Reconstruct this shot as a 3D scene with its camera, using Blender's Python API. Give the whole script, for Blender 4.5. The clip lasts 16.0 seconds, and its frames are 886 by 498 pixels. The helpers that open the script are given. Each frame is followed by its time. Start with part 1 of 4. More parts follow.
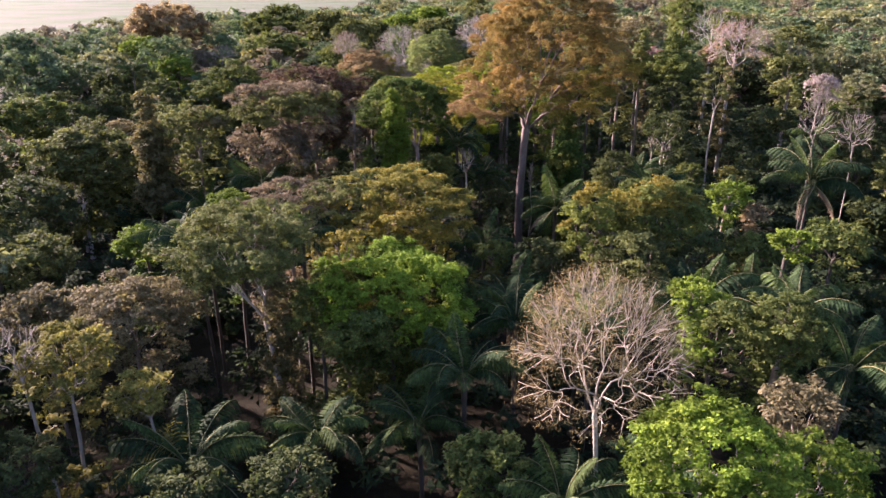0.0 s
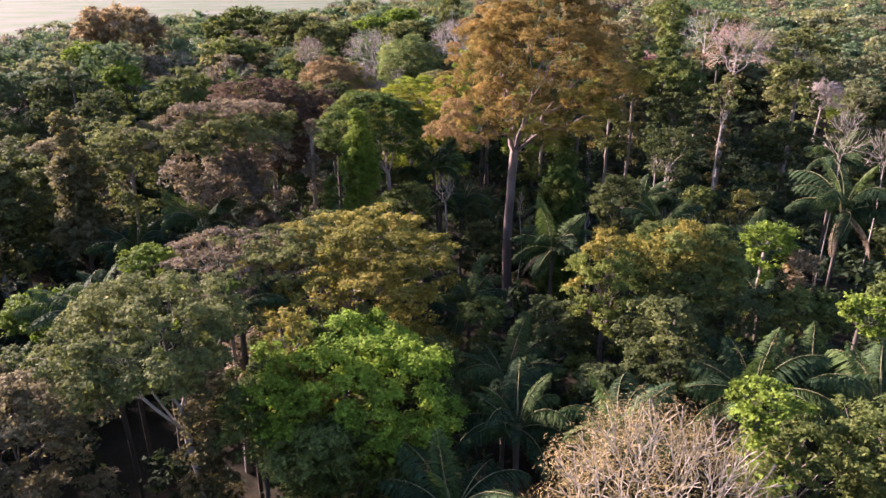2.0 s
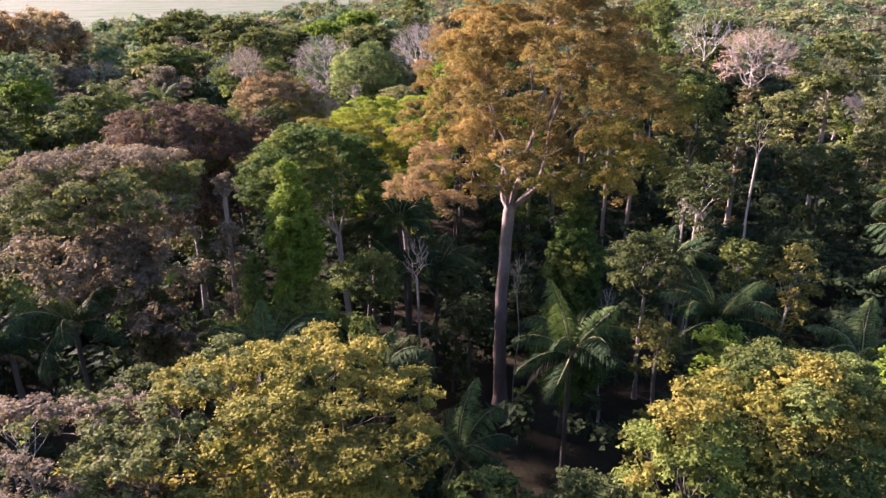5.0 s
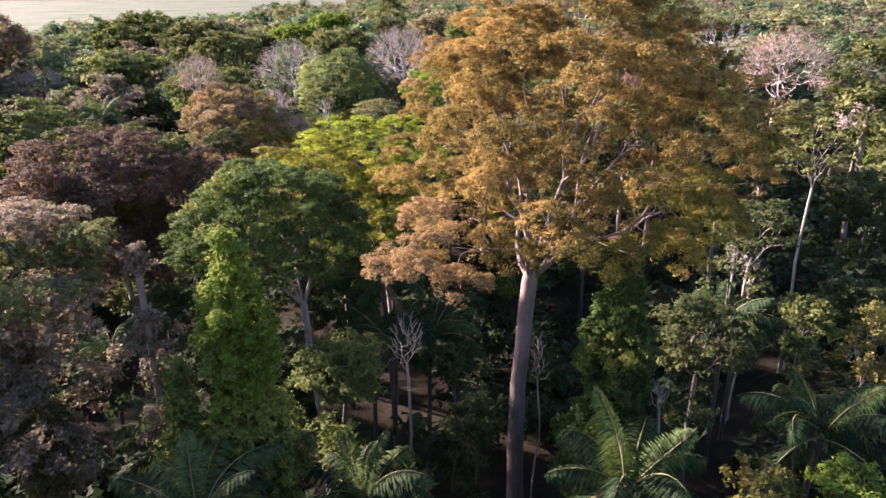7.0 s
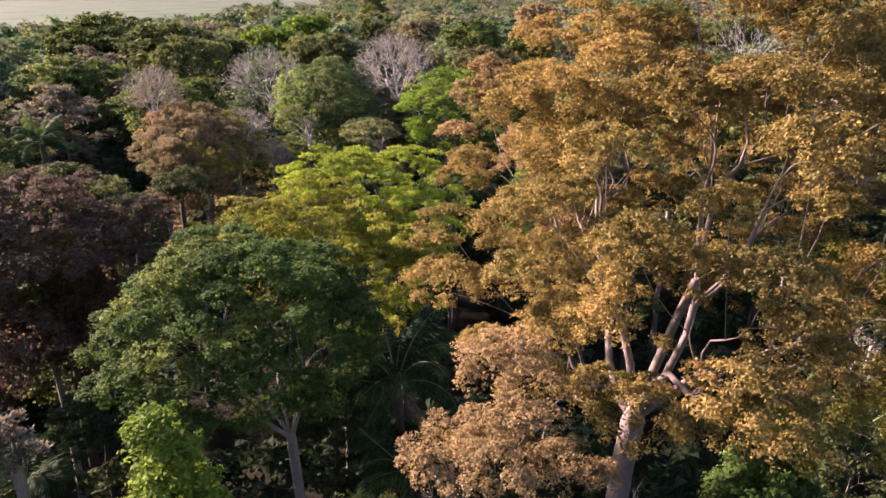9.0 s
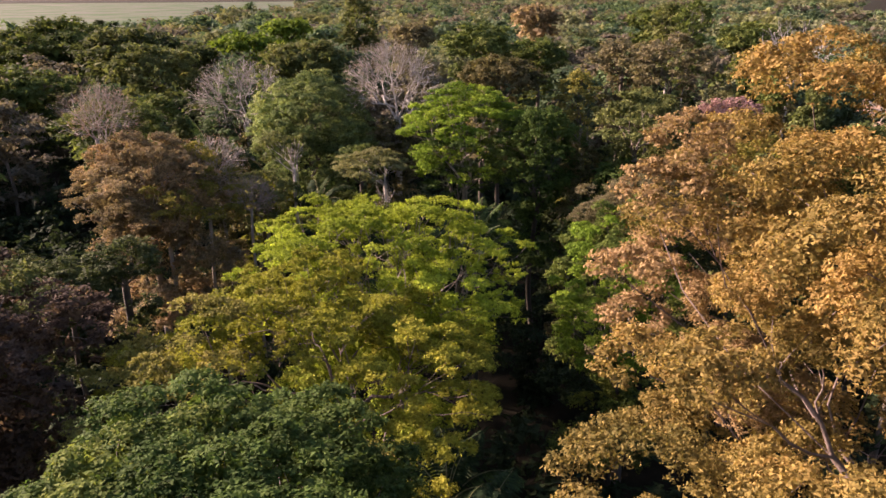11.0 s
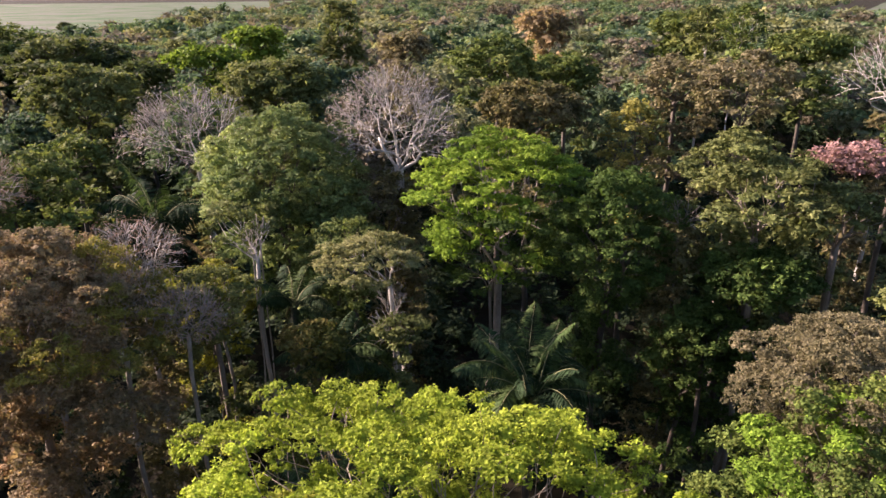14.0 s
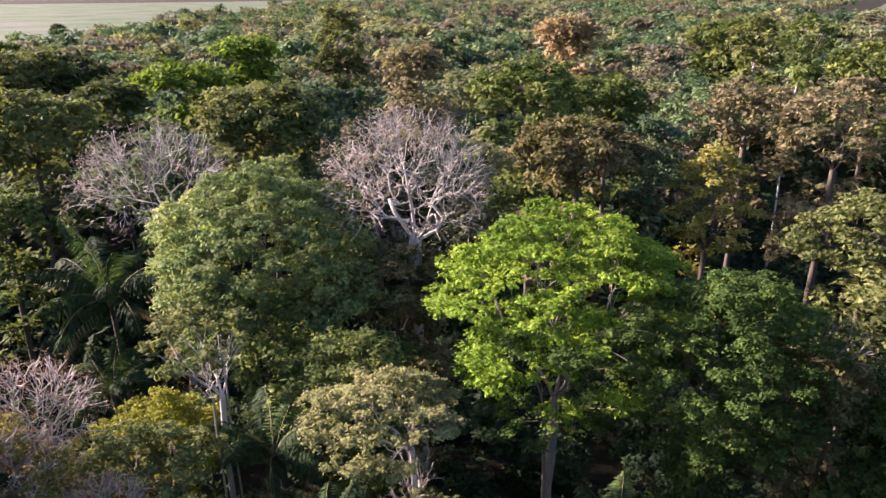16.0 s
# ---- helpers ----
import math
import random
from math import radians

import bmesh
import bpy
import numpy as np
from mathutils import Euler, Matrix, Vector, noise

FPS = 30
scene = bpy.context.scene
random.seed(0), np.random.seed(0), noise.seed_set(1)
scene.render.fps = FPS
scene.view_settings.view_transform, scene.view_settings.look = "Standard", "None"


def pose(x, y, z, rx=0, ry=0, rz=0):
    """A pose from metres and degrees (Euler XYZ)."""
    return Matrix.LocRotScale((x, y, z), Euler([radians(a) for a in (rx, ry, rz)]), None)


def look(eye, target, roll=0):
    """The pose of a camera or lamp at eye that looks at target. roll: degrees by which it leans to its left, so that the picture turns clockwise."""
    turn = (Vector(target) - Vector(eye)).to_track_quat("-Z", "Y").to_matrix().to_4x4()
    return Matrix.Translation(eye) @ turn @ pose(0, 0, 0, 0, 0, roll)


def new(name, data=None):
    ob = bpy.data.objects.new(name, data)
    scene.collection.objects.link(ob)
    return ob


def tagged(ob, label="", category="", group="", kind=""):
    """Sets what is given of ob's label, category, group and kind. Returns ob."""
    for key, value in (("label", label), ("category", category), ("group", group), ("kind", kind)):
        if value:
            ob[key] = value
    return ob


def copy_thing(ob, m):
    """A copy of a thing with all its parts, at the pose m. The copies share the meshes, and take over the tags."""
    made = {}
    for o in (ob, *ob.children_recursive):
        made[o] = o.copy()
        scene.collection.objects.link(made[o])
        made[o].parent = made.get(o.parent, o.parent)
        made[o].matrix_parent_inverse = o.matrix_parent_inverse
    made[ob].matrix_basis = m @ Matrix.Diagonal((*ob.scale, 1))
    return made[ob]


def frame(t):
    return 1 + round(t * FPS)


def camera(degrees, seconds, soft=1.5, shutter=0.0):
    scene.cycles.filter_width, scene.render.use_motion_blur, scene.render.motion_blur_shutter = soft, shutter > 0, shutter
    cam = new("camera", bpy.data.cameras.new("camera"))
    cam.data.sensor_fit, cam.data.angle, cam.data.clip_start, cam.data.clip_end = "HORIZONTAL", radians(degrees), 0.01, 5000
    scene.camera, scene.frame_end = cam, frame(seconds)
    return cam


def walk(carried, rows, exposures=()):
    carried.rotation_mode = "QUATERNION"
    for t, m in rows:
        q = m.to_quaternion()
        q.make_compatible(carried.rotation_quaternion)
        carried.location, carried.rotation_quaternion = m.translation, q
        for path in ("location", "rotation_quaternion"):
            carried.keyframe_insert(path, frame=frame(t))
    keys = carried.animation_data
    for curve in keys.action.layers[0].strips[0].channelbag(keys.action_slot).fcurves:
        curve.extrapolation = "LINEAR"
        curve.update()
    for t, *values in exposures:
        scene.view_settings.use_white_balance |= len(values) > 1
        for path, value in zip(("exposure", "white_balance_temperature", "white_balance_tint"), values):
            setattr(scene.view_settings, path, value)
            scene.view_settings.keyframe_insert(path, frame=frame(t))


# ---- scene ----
cam = camera(65.3, 16.0, soft=1.55)
METRES, EYE, TILT, LEAN, TURN = 120.0, 38.0, -21.0, 0.0, 0.0
ROWS = [
    (0.0, 0.0, 0.0, 0.0, -0.0, 0.0, 0.0),
    (0.5, -0.0003, 0.0269, 0.01, -0.51, 0.03, 0.24),
    (1.0, -0.0005, 0.054, 0.0203, -1.02, 0.04, 0.48),
    (1.5, -0.0005, 0.0815, 0.0304, -1.5, 0.06, 0.69),
    (2.0, -0.0, 0.1091, 0.0407, -1.96, 0.04, 0.9),
    (2.5, 0.0006, 0.1373, 0.0509, -2.43, 0.07, 1.13),
    (3.0, 0.0013, 0.1655, 0.0616, -2.92, 0.04, 1.34),
    (3.5, 0.002, 0.1946, 0.0721, -3.41, 0.04, 1.55),
    (4.0, 0.0029, 0.2233, 0.0827, -3.86, 0.04, 1.77),
    (6.5, 0.0048, 0.3708, 0.1353, -6.24, 0.07, 2.72),
    (7.0, 0.0044, 0.4, 0.1458, -6.72, 0.05, 2.89),
    (7.5, 0.0032, 0.4297, 0.1565, -7.19, 0.04, 3.06),
    (8.0, 0.0005, 0.4595, 0.1676, -7.69, 0.02, 3.2),
    (8.5, -0.0033, 0.4903, 0.1789, -8.2, 0.02, 3.29),
    (9.0, -0.0077, 0.5218, 0.1905, -8.74, 0.03, 3.45),
    (11.5, -0.0176, 0.6719, 0.2463, -10.98, 0.02, 4.53),
    (12.0, -0.0167, 0.7007, 0.2578, -11.4, -0.02, 4.75),
    (12.5, -0.0152, 0.7293, 0.2698, -11.81, -0.07, 4.95),
    (13.0, -0.0129, 0.7578, 0.2819, -12.1, -0.13, 5.07),
    (13.5, -0.0102, 0.7866, 0.2936, -12.17, -0.16, 5.09),
    (14.0, -0.0071, 0.8152, 0.306, -12.14, -0.18, 5.07),
    (14.5, -0.0042, 0.844, 0.3189, -12.14, -0.2, 5.09),
    (15.0, -0.0009, 0.8729, 0.3325, -12.11, -0.22, 5.12),
    (15.5, 0.0023, 0.9019, 0.346, -12.12, -0.21, 5.11),
    (16.0, 0.0057, 0.9304, 0.3594, -12.14, -0.24, 5.14),
]
walk(cam, [(t, pose(0, 0, EYE, TILT, LEAN, TURN) @ pose(METRES * x, METRES * y, METRES * z, 90 + pitch, roll, yaw)) for t, x, y, z, yaw, pitch, roll in ROWS],
     exposures=[(0.0, 2.84, 5500, 34), (4.0, 2.93, 5500, 34), (7.0, 3.05, 5500, 33), (9.0, 2.64, 5700, 31), (11.5, 2.23, 6150, 28), (12.5, 2.28, 5950, 22), (14.0, 2.46, 5700, 24), (16.0, 2.72, 5550, 25)])

# ---- light ----
SUN_HEIGHT, SUN_SIDE = 22.0, -56.0          # degrees: above the horizon, and from straight ahead (left is minus)
world = bpy.data.worlds.new("sky")
scene.world = world
world.use_nodes = True
wn = world.node_tree
sky = wn.nodes.new("ShaderNodeTexSky")
sky.sky_type = "NISHITA"
sky.sun_disc = False
sky.sun_elevation = radians(SUN_HEIGHT)
sky.sun_rotation = radians(SUN_SIDE)
sky.air_density, sky.dust_density = 1.3, 2.0
wn.nodes["Background"].inputs["Strength"].default_value = 0.050
wn.links.new(sky.outputs["Color"], wn.nodes["Background"].inputs["Color"])
sun_data = bpy.data.lights.new("sun", "SUN")
sun_data.energy, sun_data.angle, sun_data.color = 5.0, radians(2.5), (1.0, 0.77, 0.55)
sun = new("sun", sun_data)
sun.matrix_world = look((math.sin(radians(SUN_SIDE)) * 300, math.cos(radians(SUN_SIDE)) * 300, 300 * math.tan(radians(SUN_HEIGHT))), (0, 0, 0))

# ---- materials ----
def material(name):
    m = bpy.data.materials.new(name)
    m.use_nodes = True
    nt = m.node_tree
    return m, nt, nt.nodes["Principled BSDF"], nt.nodes["Material Output"]


def node(nt, kind, **values):
    n = nt.nodes.new(kind)
    for key, value in values.items():
        n.inputs[key].default_value = value
    return n


def ramp(nt, fac, stops):
    n = nt.nodes.new("ShaderNodeValToRGB")
    el = n.color_ramp.elements
    while len(el) < len(stops):
        el.new(0.5)
    for e, (p, c) in zip(el, stops):
        e.position, e.color = p, (*c, 1)
    nt.links.new(fac, n.inputs["Fac"])
    return n.outputs["Color"]


def mixed(nt, fac, a, b, blend="MIX"):
    n = nt.nodes.new("ShaderNodeMix")
    n.data_type, n.blend_type = "RGBA", blend
    for socket, value in ((n.inputs[0], fac), (n.inputs[6], a), (n.inputs[7], b)):
        if isinstance(value, (int, float)):
            socket.default_value = value
        elif isinstance(value, tuple):
            socket.default_value = (*value, 1)
        else:
            nt.links.new(value, socket)
    return n.outputs[2]


def leaf_material(name, low, mid, high, gloss=0.75, patch=0.22, through_light=0.34, fleck=0.40):
    """Leaves: three hues mixed by boughs (a coarse noise) and leaf by leaf, partly letting light through."""
    m, nt, bsdf, out = material(name)
    geo = nt.nodes.new("ShaderNodeNewGeometry")
    info = nt.nodes.new("ShaderNodeObjectInfo")
    coarse = node(nt, "ShaderNodeTexNoise", Scale=patch, Detail=3.0, Roughness=0.6)
    nt.links.new(geo.outputs["Position"], coarse.inputs["Vector"])
    bough = node(nt, "ShaderNodeMapRange")
    bough.inputs["From Min"].default_value, bough.inputs["From Max"].default_value = 0.3, 0.7
    nt.links.new(coarse.outputs["Fac"], bough.inputs["Value"])
    add = nt.nodes.new("ShaderNodeMath")
    add.operation = "MULTIPLY_ADD"
    nt.links.new(geo.outputs["Random Per Island"], add.inputs[0])
    add.inputs[1].default_value = fleck
    half = nt.nodes.new("ShaderNodeMath")
    half.operation = "MULTIPLY_ADD"
    nt.links.new(bough.outputs["Result"], half.inputs[0])
    half.inputs[1].default_value, half.inputs[2].default_value = 0.72, -0.06
    nt.links.new(half.outputs[0], add.inputs[2])
    low, mid, high = ((r, g, b + 0.03 * g) for r, g, b in (low, mid, high))
    col = ramp(nt, add.outputs[0], [(0.0, low), (0.5, mid), (1.0, high)])
    tone = node(nt, "ShaderNodeHueSaturation", Saturation=1.0)
    shade = node(nt, "ShaderNodeMapRange")
    shade.inputs["To Min"].default_value, shade.inputs["To Max"].default_value = 0.82, 1.18
    nt.links.new(info.outputs["Random"], shade.inputs["Value"])
    nt.links.new(shade.outputs["Result"], tone.inputs["Value"])
    nt.links.new(col, tone.inputs["Color"])
    bsdf.inputs["Roughness"].default_value = gloss
    bsdf.inputs["Specular IOR Level"].default_value = 0.06
    leaflet = node(nt, "ShaderNodeTexVoronoi", Scale=6.5)
    nt.links.new(geo.outputs["Position"], leaflet.inputs["Vector"])
    wear = node(nt, "ShaderNodeMapRange")
    wear.inputs["To Min"].default_value, wear.inputs["To Max"].default_value = 0.62, 1.38
    parts = nt.nodes.new("ShaderNodeSeparateColor")
    nt.links.new(leaflet.outputs["Color"], parts.inputs[0])
    nt.links.new(parts.outputs[0], wear.inputs["Value"])
    flecked = mixed(nt, 1.0, tone.outputs["Color"], wear.outputs["Result"], "MULTIPLY")
    nt.links.new(flecked, bsdf.inputs["Base Color"])
    tilt = nt.nodes.new("ShaderNodeVectorMath")
    tilt.operation = "MULTIPLY_ADD"
    nt.links.new(leaflet.outputs["Color"], tilt.inputs[0])
    tilt.inputs[1].default_value, tilt.inputs[2].default_value = (0.6, 0.6, 0.6), (-0.3, -0.3, -0.3)
    turned = nt.nodes.new("ShaderNodeVectorMath")
    nt.links.new(geo.outputs["Normal"], turned.inputs[0])
    nt.links.new(tilt.outputs[0], turned.inputs[1])
    level = nt.nodes.new("ShaderNodeVectorMath")
    level.operation = "NORMALIZE"
    nt.links.new(turned.outputs[0], level.inputs[0])
    nt.links.new(level.outputs[0], bsdf.inputs["Normal"])
    trans = nt.nodes.new("ShaderNodeBsdfTranslucent")
    warm = mixed(nt, 1.0, flecked, (1.12, 1.15, 0.78), "MULTIPLY")
    nt.links.new(warm, trans.inputs["Color"])
    mix = nt.nodes.new("ShaderNodeMixShader")
    mix.inputs[0].default_value = through_light
    nt.links.new(bsdf.outputs[0], mix.inputs[1])
    nt.links.new(trans.outputs[0], mix.inputs[2])
    nt.links.new(mix.outputs[0], out.inputs["Surface"])
    return m


def bark_material(name, dark, light, scale=1.4):
    m, nt, bsdf, out = material(name)
    geo = nt.nodes.new("ShaderNodeNewGeometry")
    stretch = nt.nodes.new("ShaderNodeMapping")
    stretch.inputs["Scale"].default_value = (1, 1, 0.28)
    nt.links.new(geo.outputs["Position"], stretch.inputs["Vector"])
    n1 = node(nt, "ShaderNodeTexNoise", Scale=scale, Detail=6.0, Roughness=0.65)
    n2 = node(nt, "ShaderNodeTexNoise", Scale=scale * 9, Detail=4.0, Roughness=0.7)
    for n in (n1, n2):
        nt.links.new(stretch.outputs["Vector"], n.inputs["Vector"])
    a = ramp(nt, n1.outputs["Fac"], [(0.3, dark), (0.68, light)])
    b = ramp(nt, n2.outputs["Fac"], [(0.3, (0.55, 0.55, 0.55)), (0.7, (1.1, 1.1, 1.1))])
    nt.links.new(mixed(nt, 0.8, a, b, "MULTIPLY"), bsdf.inputs["Base Color"])
    bump = node(nt, "ShaderNodeBump", Strength=0.5, Distance=0.05)
    nt.links.new(n2.outputs["Fac"], bump.inputs["Height"])
    nt.links.new(bump.outputs["Normal"], bsdf.inputs["Normal"])
    bsdf.inputs["Roughness"].default_value = 0.85
    return m


LEAF = {
    "dark": leaf_material("dark_green_leaves", (0.030, 0.042, 0.015), (0.052, 0.066, 0.022), (0.090, 0.102, 0.034)),
    "green": leaf_material("green_leaves", (0.042, 0.060, 0.016), (0.082, 0.106, 0.026), (0.165, 0.172, 0.040)),
    "deepgreen": leaf_material("deep_green_leaves", (0.028, 0.050, 0.011), (0.055, 0.088, 0.018), (0.112, 0.148, 0.030)),
    "bright": leaf_material("bright_green_leaves", (0.055, 0.090, 0.009), (0.105, 0.152, 0.014), (0.175, 0.222, 0.024)),
    "leafgreen": leaf_material("vivid_green_leaves", (0.068, 0.115, 0.010), (0.140, 0.210, 0.015), (0.270, 0.340, 0.028)),
    "domegreen": leaf_material("glossy_green_leaves", (0.080, 0.114, 0.038), (0.148, 0.190, 0.060), (0.250, 0.272, 0.092), 0.7),
    "lime": leaf_material("lime_leaves", (0.112, 0.150, 0.010), (0.220, 0.270, 0.016), (0.335, 0.385, 0.028)),
    "goldlime": leaf_material("golden_lime_leaves", (0.125, 0.136, 0.013), (0.212, 0.215, 0.018), (0.300, 0.275, 0.032)),
    "goldgreen": leaf_material("golden_green_leaves", (0.083, 0.085, 0.020), (0.170, 0.155, 0.025), (0.280, 0.215, 0.045)),
    "olive": leaf_material("olive_leaves", (0.054, 0.068, 0.021), (0.100, 0.114, 0.034), (0.170, 0.172, 0.057)),
    "paleolive": leaf_material("pale_olive_leaves", (0.105, 0.110, 0.042), (0.175, 0.175, 0.064), (0.26, 0.245, 0.105)),
    "yellow": leaf_material("yellow_green_leaves", (0.100, 0.100, 0.023), (0.180, 0.165, 0.035), (0.290, 0.240, 0.061)),
    "brown": leaf_material("brownish_leaves", (0.080, 0.073, 0.038), (0.140, 0.122, 0.062), (0.220, 0.185, 0.112)),
    "purple": leaf_material("purplish_brown_leaves", (0.082, 0.069, 0.047), (0.145, 0.117, 0.080), (0.225, 0.172, 0.122)),
    "umberleaf": leaf_material("dark_reddish_brown_leaves", (0.050, 0.036, 0.026), (0.092, 0.062, 0.044), (0.150, 0.098, 0.066)),
    "rust": leaf_material("rusty_leaves", (0.125, 0.103, 0.056), (0.222, 0.168, 0.090), (0.345, 0.215, 0.108)),
    "orange": leaf_material("orange_leaves", (0.096, 0.083, 0.024), (0.202, 0.148, 0.040), (0.325, 0.208, 0.066), 0.6, 0.22, 0.36),
    "coral": leaf_material("coral_leaves", (0.180, 0.128, 0.056), (0.315, 0.213, 0.098), (0.425, 0.285, 0.145)),
    "orangegreen": leaf_material("orange_green_leaves", (0.045, 0.062, 0.014), (0.092, 0.094, 0.020), (0.175, 0.118, 0.030)),
    "tan": leaf_material("dry_tan_twigs", (0.122, 0.094, 0.038), (0.188, 0.147, 0.060), (0.270, 0.213, 0.094), 0.8, 0.3, 0.15),
    "greyt": leaf_material("grey_brown_twigs", (0.15, 0.125, 0.105), (0.23, 0.19, 0.165), (0.32, 0.27, 0.235), 0.8, 0.3, 0.15),
    "pinkt": leaf_material("pinkish_twigs", (0.190, 0.120, 0.085), (0.270, 0.175, 0.125), (0.360, 0.235, 0.168), 0.7, 0.3, 0.2),
    "pink": leaf_material("pink_flowers", (0.175, 0.104, 0.098), (0.250, 0.148, 0.138), (0.320, 0.200, 0.182), 0.7),
    "vine": leaf_material("vine_leaves", (0.045, 0.074, 0.016), (0.098, 0.124, 0.024), (0.200, 0.210, 0.036)),
    "vine2": leaf_material("dry_vine_leaves", (0.056, 0.056, 0.023), (0.110, 0.100, 0.040), (0.200, 0.155, 0.077)),
    "palm": leaf_material("palm_leaflets", (0.014, 0.026, 0.011), (0.024, 0.043, 0.017), (0.048, 0.070, 0.025), 0.75, 0.15, 0.2),
    "palmyoung": leaf_material("young_palm_leaflets", (0.024, 0.042, 0.012), (0.045, 0.070, 0.019), (0.088, 0.112, 0.036), 0.75, 0.15, 0.25),
    "palmdry": leaf_material("dry_palm_leaflets", (0.075, 0.058, 0.038), (0.120, 0.092, 0.060), (0.180, 0.135, 0.090), 0.7, 0.3, 0.15),
    # the shade beneath the canopy is put into this leaf colour
    "under": leaf_material("shade_toned_leaves", (0.015, 0.024, 0.012), (0.027, 0.040, 0.018), (0.046, 0.064, 0.025)),
}
# distance haze is put into these leaf colours: paler and bluer than LEAF
HAZED_LEAF = {
    "dark": leaf_material("hazed_dark_green_leaves", (0.049, 0.077, 0.041), (0.075, 0.108, 0.055), (0.113, 0.145, 0.077), 0.8, 0.09, 0.3, 0.16),
    "green": leaf_material("hazed_green_leaves", (0.069, 0.105, 0.047), (0.110, 0.154, 0.067), (0.179, 0.207, 0.094), 0.8, 0.09, 0.3, 0.16),
    "olive": leaf_material("hazed_olive_leaves", (0.097, 0.110, 0.055), (0.152, 0.158, 0.077), (0.221, 0.209, 0.113), 0.8, 0.09, 0.3, 0.16),
    "brown": leaf_material("hazed_brownish_leaves", (0.117, 0.105, 0.071), (0.177, 0.149, 0.105), (0.248, 0.205, 0.152), 0.8, 0.09, 0.3, 0.16),
    "goldgreen": leaf_material("hazed_golden_green_leaves", (0.131, 0.138, 0.055), (0.207, 0.205, 0.076), (0.283, 0.262, 0.117), 0.8, 0.09, 0.3, 0.16),
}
LEAF.update({"far_" + tone: leaf for tone, leaf in HAZED_LEAF.items()})
BARK = {
    "white": bark_material("white_bark", (0.25, 0.22, 0.195), (0.50, 0.455, 0.415)),
    "umber": bark_material("umber_bark", (0.115, 0.09, 0.082), (0.27, 0.215, 0.195)),
    "tan": bark_material("pale_tan_bark", (0.23, 0.185, 0.145), (0.47, 0.41, 0.34)),
    "rosy": bark_material("rosy_brown_bark", (0.095, 0.066, 0.055), (0.215, 0.158, 0.138)),
    "pale": bark_material("pale_bark", (0.17, 0.14, 0.115), (0.38, 0.325, 0.28)),
    "grey": bark_material("grey_bark", (0.11, 0.088, 0.07), (0.26, 0.21, 0.17)),
    "dark": bark_material("dark_bark", (0.035, 0.027, 0.02), (0.09, 0.07, 0.052)),
}


def ground_material(name, stops, scale, fine):
    m, nt, bsdf, out = material(name)
    geo = nt.nodes.new("ShaderNodeNewGeometry")
    n1 = node(nt, "ShaderNodeTexNoise", Scale=scale, Detail=8.0, Roughness=0.6)
    n2 = node(nt, "ShaderNodeTexNoise", Scale=fine, Detail=6.0, Roughness=0.7)
    for n in (n1, n2):
        nt.links.new(geo.outputs["Position"], n.inputs["Vector"])
    a = ramp(nt, n1.outputs["Fac"], stops)
    b = ramp(nt, n2.outputs["Fac"], [(0.25, (0.6, 0.6, 0.6)), (0.75, (1.2, 1.2, 1.2))])
    nt.links.new(mixed(nt, 0.8, a, b, "MULTIPLY"), bsdf.inputs["Base Color"])
    bump = node(nt, "ShaderNodeBump", Strength=0.6, Distance=0.3)
    nt.links.new(n2.outputs["Fac"], bump.inputs["Height"])
    nt.links.new(bump.outputs["Normal"], bsdf.inputs["Normal"])
    bsdf.inputs["Roughness"].default_value = 0.95
    bsdf.inputs["Specular IOR Level"].default_value = 0.05
    return m


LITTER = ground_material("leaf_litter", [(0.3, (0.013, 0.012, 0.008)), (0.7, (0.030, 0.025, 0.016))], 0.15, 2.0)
GRASS = ground_material("pasture_grass", [(0.36, (0.050, 0.086, 0.036)), (0.48, (0.078, 0.098, 0.058)), (0.62, (0.104, 0.104, 0.084))], 0.012, 0.15)

# ---- geometry helpers ----
rng = np.random.default_rng(7)


class Geo:
    """Collects quads and makes one mesh of them."""

    def __init__(self):
        self.v, self.f, self.n = [], [], 0

    def add(self, verts, quads):
        self.v.append(np.asarray(verts, float))
        self.f.append(np.asarray(quads, int) + self.n)
        self.n += len(verts)

    def mesh(self, name, mat, smooth=False):
        me = bpy.data.meshes.new(name)
        if not self.v:
            return me
        v, f = np.concatenate(self.v), np.concatenate(self.f)
        k = f.shape[1]
        me.vertices.add(len(v))
        me.vertices.foreach_set("co", v.astype(np.float32).ravel())
        me.loops.add(f.size)
        me.loops.foreach_set("vertex_index", f.astype(np.int32).ravel())
        me.polygons.add(len(f))
        me.polygons.foreach_set("loop_start", np.arange(0, f.size, k, dtype=np.int32))
        me.polygons.foreach_set("use_smooth", np.full(len(f), smooth, dtype=bool))
        me.update(calc_edges=True)
        me.materials.append(mat)
        return me


def unit(a):
    return a / (np.linalg.norm(a, axis=-1, keepdims=True) + 1e-9)


